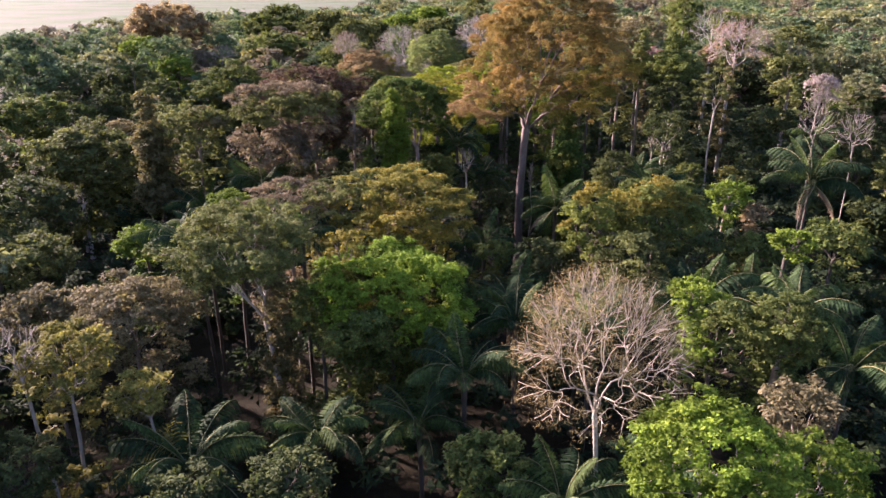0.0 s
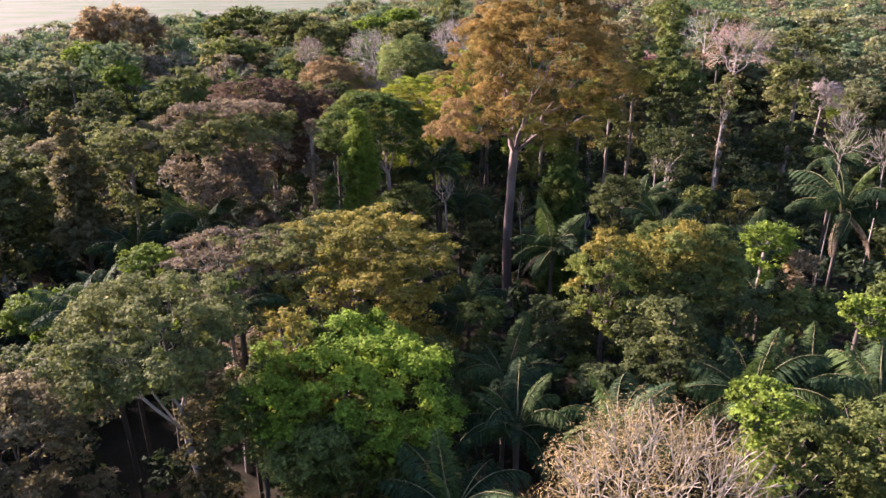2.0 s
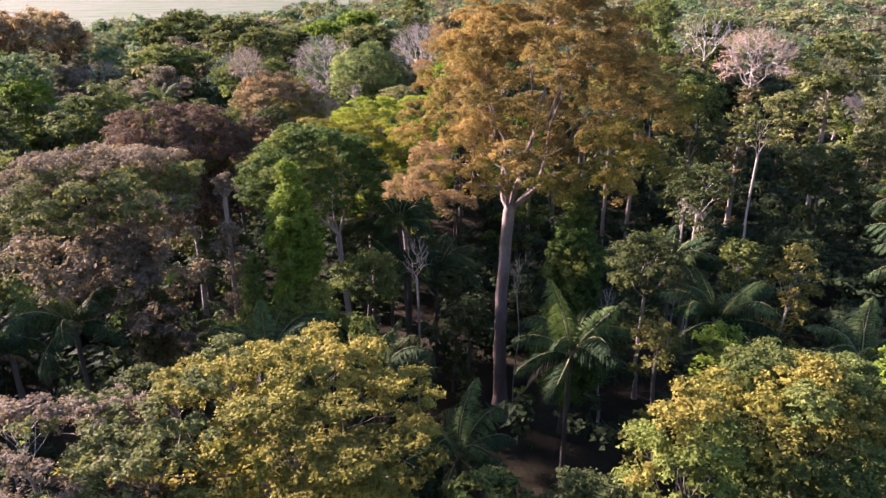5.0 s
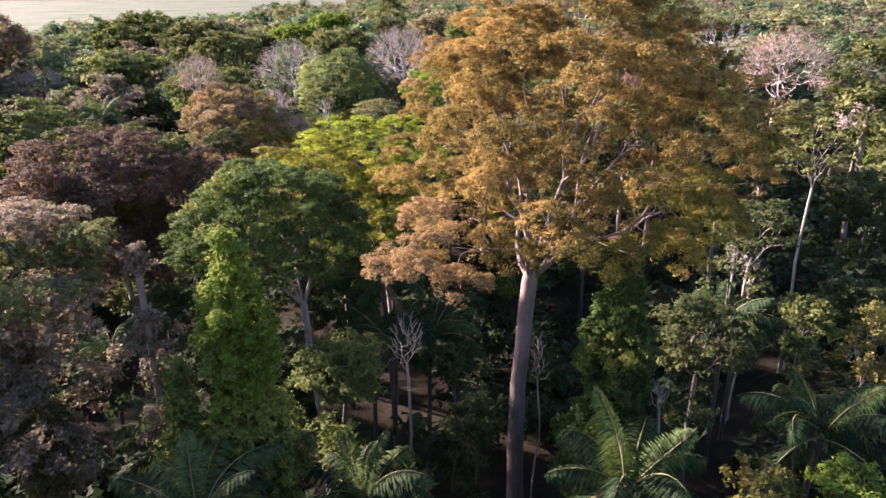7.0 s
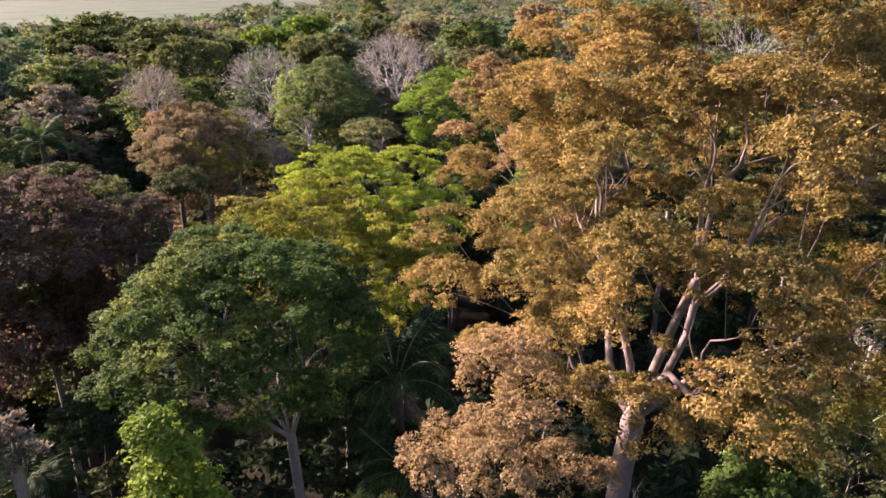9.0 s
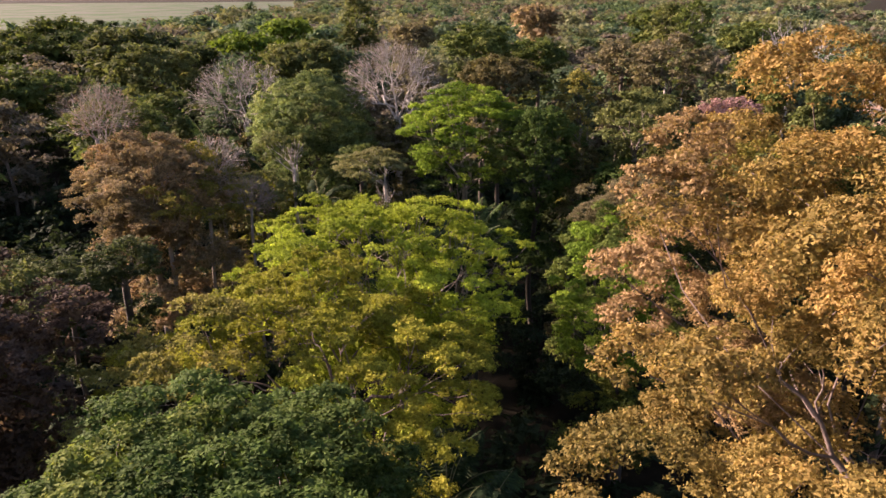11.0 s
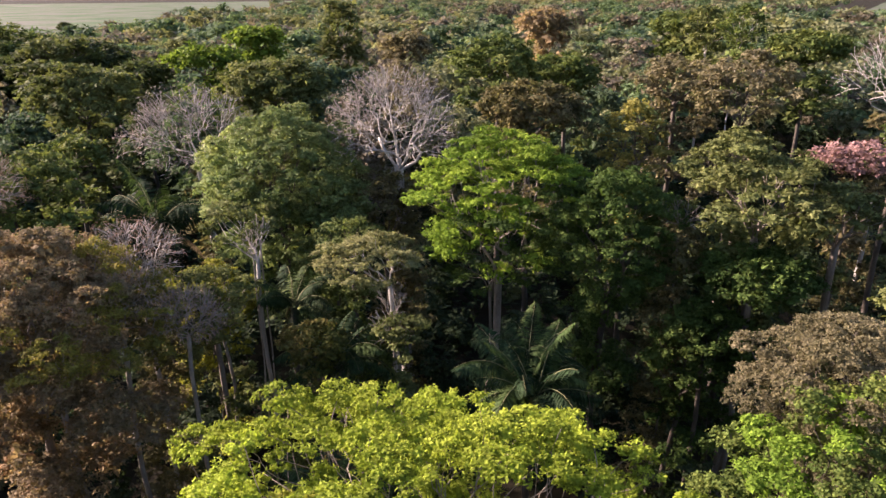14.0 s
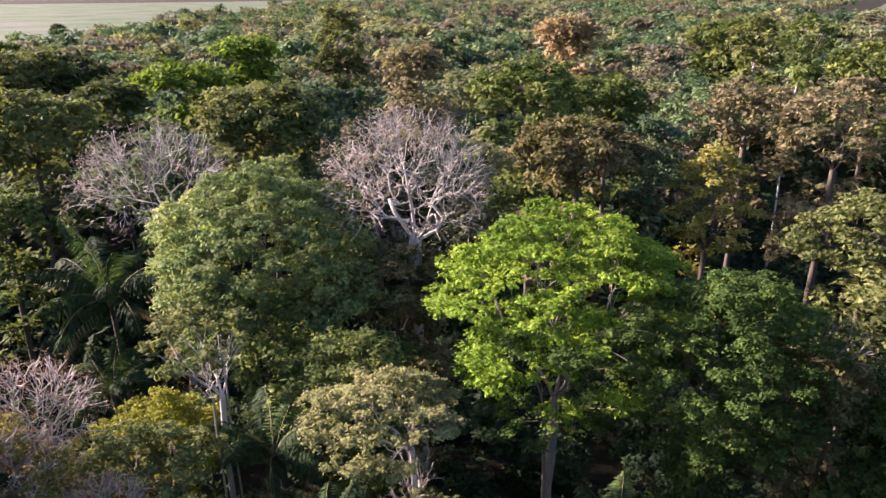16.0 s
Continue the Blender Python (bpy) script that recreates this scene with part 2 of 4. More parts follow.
def tube(geo, pts, radii, sides=6):
    """A tapered, closed-ended round limb along the points."""
    pts, radii = np.asarray(pts, float), np.asarray(radii, float)
    tan = unit(np.gradient(pts, axis=0))
    ref = np.array([1.0, 0, 0]) if abs(tan[0][0]) < 0.8 else np.array([0, 1.0, 0])
    a = unit(np.cross(tan, ref))
    b = np.cross(tan, a)
    ang = np.linspace(0, 2 * math.pi, sides, endpoint=False)
    ring = np.cos(ang)[None, :, None] * a[:, None] + np.sin(ang)[None, :, None] * b[:, None]
    v = (pts[:, None] + ring * radii[:, None, None]).reshape(-1, 3)
    i = np.arange(len(pts) - 1)[:, None] * sides
    j = np.arange(sides)[None]
    k = (j + 1) % sides
    geo.add(v, np.stack([i + j, i + k, i + sides + k, i + sides + j], -1).reshape(-1, 4))


def part(name, data, parent, label=""):
    ob = new(name, data)
    ob.parent = parent
    return tagged(ob, label)


def leaves(geo, centres, outward, size, slim=0.58, droop=0.25, wild=0.36):
    """One pointed leaf at each centre, its face turned outward and up."""
    n = len(centres)
    nor = unit(outward * 0.8 + np.array([0, 0, 0.45]) + rng.normal(0, wild, (n, 3)))
    ax = rng.normal(0, 1, (n, 3)) + outward * 0.5 + np.array([0, 0, -droop])
    ax = unit(ax - nor * (ax * nor).sum(1, keepdims=True))
    side = np.cross(nor, ax)
    ln = size * rng.uniform(0.7, 1.35, (n, 1))
    w = ln * slim * 0.5 * rng.uniform(0.8, 1.2, (n, 1))
    skew = rng.uniform(-0.3, 0.3, (n, 1)) * ln
    v = np.stack([centres - side * w * 1.15 - ax * ln * 0.4, centres + side * w * 1.15 - ax * (ln * 0.4 - skew), centres + ax * ln * 0.6], 1).reshape(-1, 3)
    geo.add(v, np.arange(3 * n).reshape(-1, 3))


def puff_leaves(geo, c, r, fz, size, cover, droop=0.25):
    """A bough's foliage: tufts over a flattened ball, each of many leaf sprays, thin beneath."""
    per = 7
    area = 4 * math.pi * r * r * (0.45 + 0.55 * fz)
    n = max(6, int(area * cover * 0.62 / (size * size * 0.29) / per))
    m = int(np.clip(n // 5, 3, 24))
    td = unit(rng.normal(0, 1, (m * 3, 3)))
    td = td[rng.uniform(0, 1, m * 3) < np.clip(0.55 + 0.9 * td[:, 2], 0.06, 1)][:m]
    m = len(td)
    if not m:
        return
    tr = r * rng.uniform(0.19, 0.36, m)
    tc = td * (r - tr * 0.75)[:, None] * rng.uniform(0.8, 1.12, (m, 1))
    w = rng.integers(0, m, n)
    d = unit(rng.normal(0, 1, (n, 3)) + td[w] * 0.5 + np.array([0, 0, 0.95]))
    sc = c + (tc[w] + d * (tr[w] * rng.uniform(0.6, 1.08, n))[:, None]) * np.array([1, 1, fz])
    spread = size * 0.7
    pts = np.repeat(sc, per, 0) + rng.normal(0, 1, (n * per, 3)) * np.array([spread, spread, spread * 0.5])
    out = np.repeat(unit(d * np.array([1, 1, 1 / fz])), per, 0)
    leaves(geo, pts, out, size, droop=droop, wild=0.36 if size > 0.13 else 0.62)
    # oversized inner leaves, added to stop light leaking through the bough
    big = min(0.30 * r, size * 3.2)
    k = int(min(16 * (0.30 * r / big) ** 2, 40)) if size > 0.13 else 0
    inner = unit(rng.normal(0, 1, (k, 3))) * (r * rng.uniform(0.1, 0.55, (k, 1))) * np.array([1, 1, fz * 0.9]) + c - np.array([0, 0, 0.14 * r * fz])
    leaves(geo, inner, unit(inner - c), big, 0.8)


def crown_puffs(style, x, y, zb, zt, R, n, fz):
    """Where a crown's boughs lie: centre, radius and flatness of each."""
    H = zt - zb
    out = []
    golden = math.pi * (3 - math.sqrt(5))
    turn = rng.uniform(0, 6.28)
    if style == "dome":
        for i in range(n):
            u = 1 - (i + 0.5) / n * 1.45
            s = math.sqrt(max(0, 1 - u * u))
            a = turn + i * golden
            pr = R * rng.uniform(0.17, 0.31) * (30 / n) ** 0.36
            k = rng.uniform(0.78, 1.04)
            out.append((x + math.cos(a) * s * (R - pr * 0.7) * k, y + math.sin(a) * s * (R - pr * 0.7) * k, zb + H * 0.42 + u * (H * 0.58 - pr * fz * 0.8) * k, pr, fz))
    elif style == "umbrella":
        for i in range(n):
            q = math.sqrt((i + 0.5) / n)
            a = turn + i * golden
            pr = R * rng.uniform(0.15, 0.26) * (30 / n) ** 0.36
            rr = q * (R - pr * 0.6) * rng.uniform(0.9, 1.05)
            lift = 0.80 - 0.62 * q ** 2.2 + rng.uniform(-0.26, 0.12)
            out.append((x + math.cos(a) * rr, y + math.sin(a) * rr, zb + H * min(max(lift, 0.08), 0.93), pr, fz * 0.55))
    elif style == "layered":
        for i in range(n):
            q = math.sqrt((i + 0.5) / n)
            a = turn + i * golden
            rr = q * R * rng.uniform(0.88, 1.0)
            px, py = x + math.cos(a) * rr, y + math.sin(a) * rr
            if math.sin(px * 1.1 + turn) * math.sin(py * 0.9 + turn * 2) > 0.6:
                continue
            tier = round((0.98 - 0.66 * q ** 2.0) * 6 + 0.7 * math.sin(a * 3 + turn)) / 6 + rng.uniform(-0.20, 0.10)
            hang = rng.uniform() < 0.30
            pr = R * rng.uniform(0.07, 0.14) * (0.7 if hang else 1.0) * (130 / n) ** 0.5
            out.append((px, py, zb + H * min(max(tier - (0.24 if hang else 0), 0.0), 0.97), pr, 1.5 if hang else 0.30))
    elif style == "column":
        for i in range(n):
            u = (i + 0.5) / n
            a = turn + i * golden
            wide = R * (1.0 - 0.62 * u ** 1.6) * (0.82 + 0.18 * math.sin(u * 14 + turn))
            pr = max(wide * rng.uniform(0.48, 0.68), 0.6)
            k = (wide - pr * 0.75) * rng.uniform(0.75, 1.1)
            out.append((x + math.cos(a) * k, y + math.sin(a) * k, zb + (H - pr * 0.8) * u, pr, 1.15))
    else:
        for i in range(n):
            u = 1 - (i + 0.5) / n * 1.55
            s = math.sqrt(max(0, 1 - u * u))
            a = turn + i * golden
            pr = R * rng.uniform(0.15, 0.32) * (26 / n) ** 0.33
            k = rng.uniform(0.55, 1.06)
            out.append((x + math.cos(a) * s * (R - pr * 0.6) * k, y + math.sin(a) * s * (R - pr * 0.6) * k, zb + H * 0.42 + u * (H * 0.58 - pr * fz * 0.8) * rng.uniform(0.75, 1.05), pr, fz * rng.uniform(0.6, 1.0)))
    return out


def bunch(targets, k):
    """Sorts points into k bunches: the bunch of each."""
    c = targets[rng.choice(len(targets), k, replace=False)]
    for _ in range(6):
        w = ((targets[:, None] - c[None]) ** 2).sum(-1).argmin(1)
        c = np.array([targets[w == i].mean(0) if (w == i).any() else c[i] for i in range(k)])
    return w


def split(targets, k):
    w = bunch(targets, k)
    return [targets[w == i] for i in range(k) if (w == i).any()]


def grow(geo, base, way, targets, r, thin, sides, step=0.42, curl=0.05):
    """Branches that fork from base until each target is reached."""
    n = len(targets)
    goal = targets.mean(0)
    far = np.linalg.norm(goal - base)
    end = goal if n == 1 else base + (goal - base) * step
    bend = base + (end - base) * 0.5 + way * far * 0.10 + rng.normal(0, curl * far, 3)
    r2 = max(r * (0.80 if n > 1 else 0.35), thin)
    t = np.linspace(0, 1, 2 if thin > 0.04 else 4 if far > 2.5 else 3 if far > 0.7 else 2)[:, None]
    if len(t) == 2:
        bend = (base + end) / 2
    pts = base * (1 - t) ** 2 + 2 * bend * t * (1 - t) + end * t ** 2
    tube(geo, pts, np.linspace(r, r2, len(pts)), sides)
    if n == 1:
        return
    w2 = unit(end - bend)
    for g in split(targets, min(n, 2 if n < 6 else 3)):
        grow(geo, end, w2, g, max(r2 * (len(g) / n) ** 0.46, thin), thin, max(3, sides - 1), step, curl)


def leaf_size(x, y, z):
    """Leaves grow coarser with the distance at which the path passes them."""
    near = max(20.0, y - 122.0, abs(x) * 1.1, (36 - z) * 1.5)
    return min(max(0.0080 * near, 0.165), 0.9)


def tree(name, style, colour, bark, x, y, zb, zt, R, label, foot=None, n=None, fz=0.75, sparse=1.0, fine=0, trunk_r=None, group="", boughs=None, size=None, skirt=None, fork_z=None, ivy=False, second=None, near=None):
    """One tree: a tapered trunk, limbs that fork, and a crown of leafy boughs; it stands on the ground."""
    fx, fy = foot or (x + rng.uniform(-0.4, 0.4), y + rng.uniform(-0.4, 0.4))
    root = new(name)
    root.location = (fx, fy, 0)
    tagged(root, label, "tree", group)
    root["mid"] = (x, y, R)
    H = zt - zb
    off = np.array([fx, fy, 0.0])
    tr = trunk_r or (0.72 if bark in ("pale", "white") else 1.0) * max(0.10, min(0.36, 0.008 * zt + 0.013 * R))
    size = size or leaf_size(x, y, zt)
    thin = 0.012 + size * 0.035
    crown, tinted = Geo(), boughs[1] if boughs else ()
    if style == "bare":
        m = 620 if fine == 2 and colour == "tan" else 500 if fine == 2 else 340 if fine else int(min(110, 12 + 20 * R))
        d = unit(rng.normal(0, 1, (m, 3)))
        d[:, 2] = np.where(d[:, 2] < -0.35, -d[:, 2], d[:, 2])
        reach = rng.uniform(0.70, 1.0, (m, 1))
        targets = np.array([x, y, zb + H * 0.42]) + d * reach * np.array([R, R, H * 0.58])
        fork = np.array([fx + (x - fx) * 0.5, fy + (y - fy) * 0.5, zb + H * 0.10])
        puffs = []
        q = np.repeat(targets, 30 if colour == "tan" else 8 if colour == "pinkt" and fine else 9 if fine == 2 else 8 if fine else 6, 0)
        q = q + rng.normal(0, 0.05 * R, q.shape)
        leaves(crown, q, unit(q - np.array([x, y, zb + H * 0.2])), size * (1.1 if fine else 0.6), slim=0.11, droop=-0.3)
    else:
        n = n or int(H * 3.2 if style == "column" else min(40, 14 + R * 2.2 + H * 0.5))
        puffs = crown_puffs(style, x, y, zb, zt, R, n, fz)
        cover = {"dome": 1.0, "umbrella": 0.85, "layered": 1.05, "column": 1.2}.get(style, 0.78) * sparse
        low = []
        if (foot is None and style != "column") if skirt is None else skirt:
            for i in range(int(8 + R * 2.2)):
                a, k = i * 2.4 + x, rng.uniform(0.15, 0.75) * R
                low.append((x + math.cos(a) * k, y + math.sin(a) * k, max(1.2, zb + H * 0.2 - rng.uniform(0.3, 10.0)), max(0.9, R * rng.uniform(0.20, 0.32)), 0.85))
        for px, py, pz, pr, pf in low:
            puff_leaves(crown, np.array([px, py, pz]), pr, pf, size * 1.5, 0.6, 0.5)
        if boughs:
            tips = Geo()
            for px, py, pz, pr, pf in boughs[1]:
                puff_leaves(tips, np.array([px, py, pz]), pr, pf, size * 0.78, cover)
            tips.v = [v - off for v in tips.v]
            part("bough", tips.mesh("bough", LEAF[boughs[0]]), root, boughs[2])
            puffs = puffs + list(boughs[1])
        targets = np.array([[p[0], p[1], p[2] - p[3] * p[4] * 0.2] for p in puffs])
        fork = np.array([fx + (x - fx) * 0.35, fy + (y - fy) * 0.35, max(1.5, zb + H * 0.3 if style == "column" else zb - 0.32 * R if style in ("umbrella", "layered") else zb - 0.12 * R)])
    if ivy:
        climb = Geo()
        for i in range(int(zb * 1.1)):
            a, h = i * 2.4, zb * 1.02 * (i + 0.5) / int(zb * 1.1)
            k = 0.5 + 0.04 * (zb - h)
            puff_leaves(climb, np.array([fx + math.cos(a) * k, fy + math.sin(a) * k, h]), rng.uniform(0.9, 1.7), 0.95, size * 1.1, 0.7, 0.6)
        climb.v = [v - off for v in climb.v]
        part("climber", climb.mesh("climber", LEAF["vine2"]), root, "climbing leaves on the trunk")
    if isinstance(fork_z, tuple):
        fork[:] = fork_z
    elif fork_z:
        fork[2] = fork_z
    trunk = Geo()
    t = np.linspace(0, 1, 9)[:, None]
    line = np.array([fx, fy, -0.2]) * (1 - t) + fork * t
    line[1:-1, :2] += np.cumsum(rng.normal(0, 0.10, (7, 2)), 0) * np.sin(np.linspace(0, math.pi, 9))[1:-1, None]
    flare = np.array([1.7, 1.15, 1.0, 0.96, 0.92, 0.88, 0.85, 0.83, 0.84])
    top = fork + (fork - line[-2]) / np.linalg.norm(fork - line[-2]) * tr * np.array([[0.5], [1.0], [1.4]])
    tube(trunk, np.vstack([line, top]) - off, tr * np.append(flare, [0.74, 0.5, 0.15]), 10)
    part("trunk", trunk.mesh("trunk", BARK[bark], True), root)
    own = bunch(targets, min(len(targets), 3 if style == "column" else 5 if R < 9 else 7))
    for b in sorted(set(own)):
        g = targets[own == b]
        limb = Geo()
        grow(limb, fork - off, np.array([0, 0, 1.0]), g - off, max(tr * (0.5 if style == "bare" and colour != "tan" else 0.66) * (len(g) / len(targets)) ** 0.4, thin), thin, 6 if size < 0.34 else 4 if size < 0.7 else 3, curl=0.19 if style == "bare" and colour != "tan" else 0.08)
        bough = part("limb", limb.mesh("limb", BARK[bark], True), root)
        foliage = crown if group else Geo()
        other = Geo()
        for px, py, pz, pr, pf in [p for p, o in zip(puffs, own) if o == b and p not in tinted]:
            # boughs towards second's direction take its hue; some crowns paint sun or shade so
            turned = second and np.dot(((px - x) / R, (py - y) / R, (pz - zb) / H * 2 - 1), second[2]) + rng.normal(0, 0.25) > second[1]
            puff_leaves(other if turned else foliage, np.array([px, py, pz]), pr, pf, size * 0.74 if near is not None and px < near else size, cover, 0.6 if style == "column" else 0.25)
        if not group and foliage.v:
            foliage.v = [v - off for v in foliage.v]
            part("foliage", foliage.mesh("foliage", LEAF[colour]), bough)
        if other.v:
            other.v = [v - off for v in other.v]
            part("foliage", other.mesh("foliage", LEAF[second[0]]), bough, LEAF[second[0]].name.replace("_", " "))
    crown.v = [v - off for v in crown.v]
    if crown.v:
        tip = part("twig_spray" if style == "bare" else "crown" if group else "lower_foliage", crown.mesh("crown", LEAF[colour]), root)
        if style == "bare":
            tagged(tip, kind="stuff")
    return root

# ---- palms ----
def frond_mesh(name, mat, length, rise, sag, leaflet, hang):
    """One pinnate frond: a bent midrib with leaflets along both sides."""
    geo = Geo()
    m = 52
    u = np.linspace(0, 1, m)
    ang = rise - sag * u ** 1.25
    step = length / (m - 1)
    px = np.concatenate([[0], np.cumsum(np.cos(ang[:-1]) * step)])
    pz = np.concatenate([[0], np.cumsum(np.sin(ang[:-1]) * step)])
    line = np.stack([px, 0.06 * np.sin(u * 3), pz], 1)
    rib = Geo()
    tube(rib, line[::5], (0.055 * (1 - u * 0.9))[::5], 4)
    along = np.stack([np.cos(ang), 0 * ang, np.sin(ang)], 1)
    for side in (-1, 1):
        k = u > 0.10
        ll = leaflet * (np.sin(np.clip(u * 1.02, 0, 1) * math.pi) ** 0.55 * 0.85 + 0.15)[k] * rng.uniform(0.85, 1.12, k.sum())
        base = line[k]
        way = unit(along[k] * 0.55 + np.array([0, side * 1.0, 0]) + np.array([0, 0, -1.0]) * (hang * rng.uniform(0.6, 1.4, (k.sum(), 1))))
        tip = base + way * ll[:, None] + np.array([0, 0, -1.0]) * (ll * 0.30)[:, None]
        mid = base + way * (ll * 0.5)[:, None]
        w = along[k] * 0.06
        v = np.stack([base, mid - w, tip, mid + w], 1).reshape(-1, 3)
        geo.add(v, np.arange(len(v)).reshape(-1, 4))
    return geo.mesh(name, mat), rib.mesh("midrib", RIB, True)


RIB = bark_material("frond_midrib", (0.10, 0.11, 0.04), (0.20, 0.19, 0.08), 3.0)
FRONDS = {
    "erect": [frond_mesh("erect_frond", LEAF["palmyoung"], 5.0, radians(80), radians(46), 1.10, 0.40), frond_mesh("erect_frond", LEAF["palm"], 5.0, radians(74), radians(62), 1.17, 0.45)],
    "arched": [frond_mesh("arched_frond", LEAF["palm"], 5.2, radians(74), radians(105), 1.23, 0.65), frond_mesh("arched_frond", LEAF["palm"], 5.2, radians(62), radians(100), 1.23, 0.75), frond_mesh("arched_frond", LEAF["palmyoung"], 5.0, radians(68), radians(112), 1.23, 0.65)],
    "low": [frond_mesh("low_frond", LEAF["palm"], 5.0, radians(42), radians(110), 1.17, 0.95), frond_mesh("low_frond", LEAF["palm"], 5.0, radians(26), radians(98), 1.17, 1.05)],
    "dry": [frond_mesh("dry_frond", LEAF["palmdry"], 4.4, radians(-20), radians(62), 0.7, 0.9)],
}


def palm(x, y, z, length):
    """A feather palm: stem with old leaf bases, arching fronds and a few dry ones."""
    root = new("palm_tree")
    root.location = (x, y, 0)
    tagged(root, "feather palm with long arching green fronds", "palm", "palms of the forest")
    stem = Geo()
    u = np.linspace(0, 1, 12)
    lean = rng.normal(0, 0.5, 2)
    line = np.stack([lean[0] * (u ** 2 - 1) * 0.5, lean[1] * (u ** 2 - 1) * 0.5, u * z - 0.1], 1)
    tube(stem, line, 0.17 + 0.05 * (u > 0.9) + 0.015 * (np.arange(12) % 2), 8)
    for i in range(10):
        a, h = i * 2.4, z - 0.15 - 0.09 * i
        b = np.array([0, 0, h])
        e = b + np.array([math.cos(a) * 0.42, math.sin(a) * 0.42, 0.34])
        tube(stem, [b, (b + e) / 2, e], [0.09, 0.06, 0.03], 4)
    part("stem", stem.mesh("stem", BARK["dark"], True), root)
    turn = rng.uniform(0, 6.28)
    plan = ["erect"] * 3 + ["arched"] * 8 + ["low"] * 5 + ["dry"] * int(rng.integers(0, 3))
    for i, kind in enumerate(plan):
        blade, rib = FRONDS[kind][int(rng.integers(len(FRONDS[kind])))]
        ob = part("frond", blade, root)
        part("midrib", rib, ob)
        s = length / 5.0 * rng.uniform(0.85, 1.12)
        a = turn + i * 2.39996 + rng.normal(0, 0.15)
        ob.matrix_basis = Matrix.Translation((math.cos(a) * 0.12, math.sin(a) * 0.12, z)) @ Matrix.Rotation(a, 4, "Z") @ Matrix.Rotation(rng.normal(0, 0.08), 4, "Y") @ Matrix.Rotation(rng.normal(0, 0.25), 4, "X") @ Matrix.Diagonal((s, s, s, 1))
        if kind == "dry":
            tagged(ob, "dry brown hanging frond")
    return root


# ---- ground ----
def sheet(name, label, mat, x0, x1, y0, y1, nx, ny, height):
    xs, ys = np.linspace(x0, x1, nx), np.linspace(y0, y1, ny)
    gx, gy = np.meshgrid(xs, ys)
    v = np.stack([gx, gy, height(gx, gy)], -1).reshape(-1, 3)
    i, j = np.meshgrid(np.arange(nx - 1), np.arange(ny - 1))
    a = (j * nx + i).ravel()
    geo = Geo()
    geo.add(v, np.stack([a, a + 1, a + nx + 1, a + nx], -1))
    return tagged(new(name, geo.mesh(name, mat, True)), label, "ground", kind="structure")


def forest_edge(y):
    """The x at which the wood gives way to pasture, at a distance y."""
    return np.interp(y, [-400, 100, 200, 265, 330, 410, 650, 900, 2500], [-420, -330, -215, -176, -142, -108, -74, -20, 300])


def right_edge(y):
    return np.interp(y, [-400, 250, 420, 560, 800, 2500], [900, 520, 345, 360, 620, 2400])


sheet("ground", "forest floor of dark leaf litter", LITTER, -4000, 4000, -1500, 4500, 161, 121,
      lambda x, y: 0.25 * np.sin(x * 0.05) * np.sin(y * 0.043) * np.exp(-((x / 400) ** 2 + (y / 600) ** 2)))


def pasture(name, edge, side, reach):
    geo = Geo()
    ys = np.linspace(60, 2600, 90)
    rows_ = []
    for k in np.linspace(0, 1, 14):
        rows_.append(np.stack([edge(ys) + side * (6 + reach * k), ys, np.full_like(ys, 0.45) + 0.3 * np.sin(ys * 0.02 + k * 9)], 1))
    v = np.concatenate(rows_)
    m = len(ys)
    i, j = np.meshgrid(np.arange(m - 1), np.arange(13))
    a = (j * m + i).ravel()
    geo.add(v, np.stack([a, a + 1, a + m + 1, a + m], -1))
    tagged(new(name, geo.mesh(name, GRASS, True)), "open pasture of pale dry grass beyond the forest", "field", kind="structure")


pasture("pasture_west", forest_edge, -1, 1800)
pasture("pasture_east", right_edge, 1, 900)

# ---- named trees ----
tree("giant_tree", "loose", "orange", "rosy", 13.6, 90.0, 20.0, 39.3, 11.2, "towering tree with golden orange crown and straight grey trunk", foot=(10.5, 90.0), fork_z=(10.7, 89.2, 20.2), second=("goldgreen", 0.62, (0.5, -0.4, -0.3)), n=185, fz=0.82, sparse=1.0, trunk_r=0.58, size=0.104, near=8.5, skirt=False,
     boughs=("coral", [(2.0, 83.4, 23.8, 1.6, 0.7), (3.6, 82.2, 24.8, 1.9, 0.7), (4.2, 84.8, 25.8, 1.9, 0.7), (5.6, 83.4, 22.6, 1.7, 0.7), (3.4, 85.0, 23.0, 1.5, 0.7), (12.2, 88.0, 38.4, 1.9, 0.6), (14.5, 90.5, 38.9, 1.8, 0.6), (9.5, 92.0, 36.8, 1.8, 0.6), (4.2, 94.0, 31.2, 0.9, 0.8), (5.0, 94.5, 32.6, 1.1, 0.8), (5.8, 95.0, 33.6, 1.0, 0.8), (4.6, 94.6, 29.8, 0.8, 0.8),
      (8.8, 99.4, 29.6, 1.6, 0.7), (10.0, 99.9, 30.2, 1.7, 0.7), (8.0, 98.8, 28.6, 1.3, 0.7), (9.8, 98.8, 28.0, 1.2, 0.7),
      (9.4, 97.8, 26.3, 1.7, 0.7), (10.7, 97.8, 25.4, 1.8, 0.7), (11.2, 97.2, 24.0, 1.7, 0.7)], "coral pink young leaves"))
tree("bare_tree", "bare", "tan", "tan", 8.9, 34.0, 13.6, 23.9, 5.2, "leafless tree with pale branches and dry tan twigs", foot=(8.7, 34.0), fine=2, trunk_r=0.17)
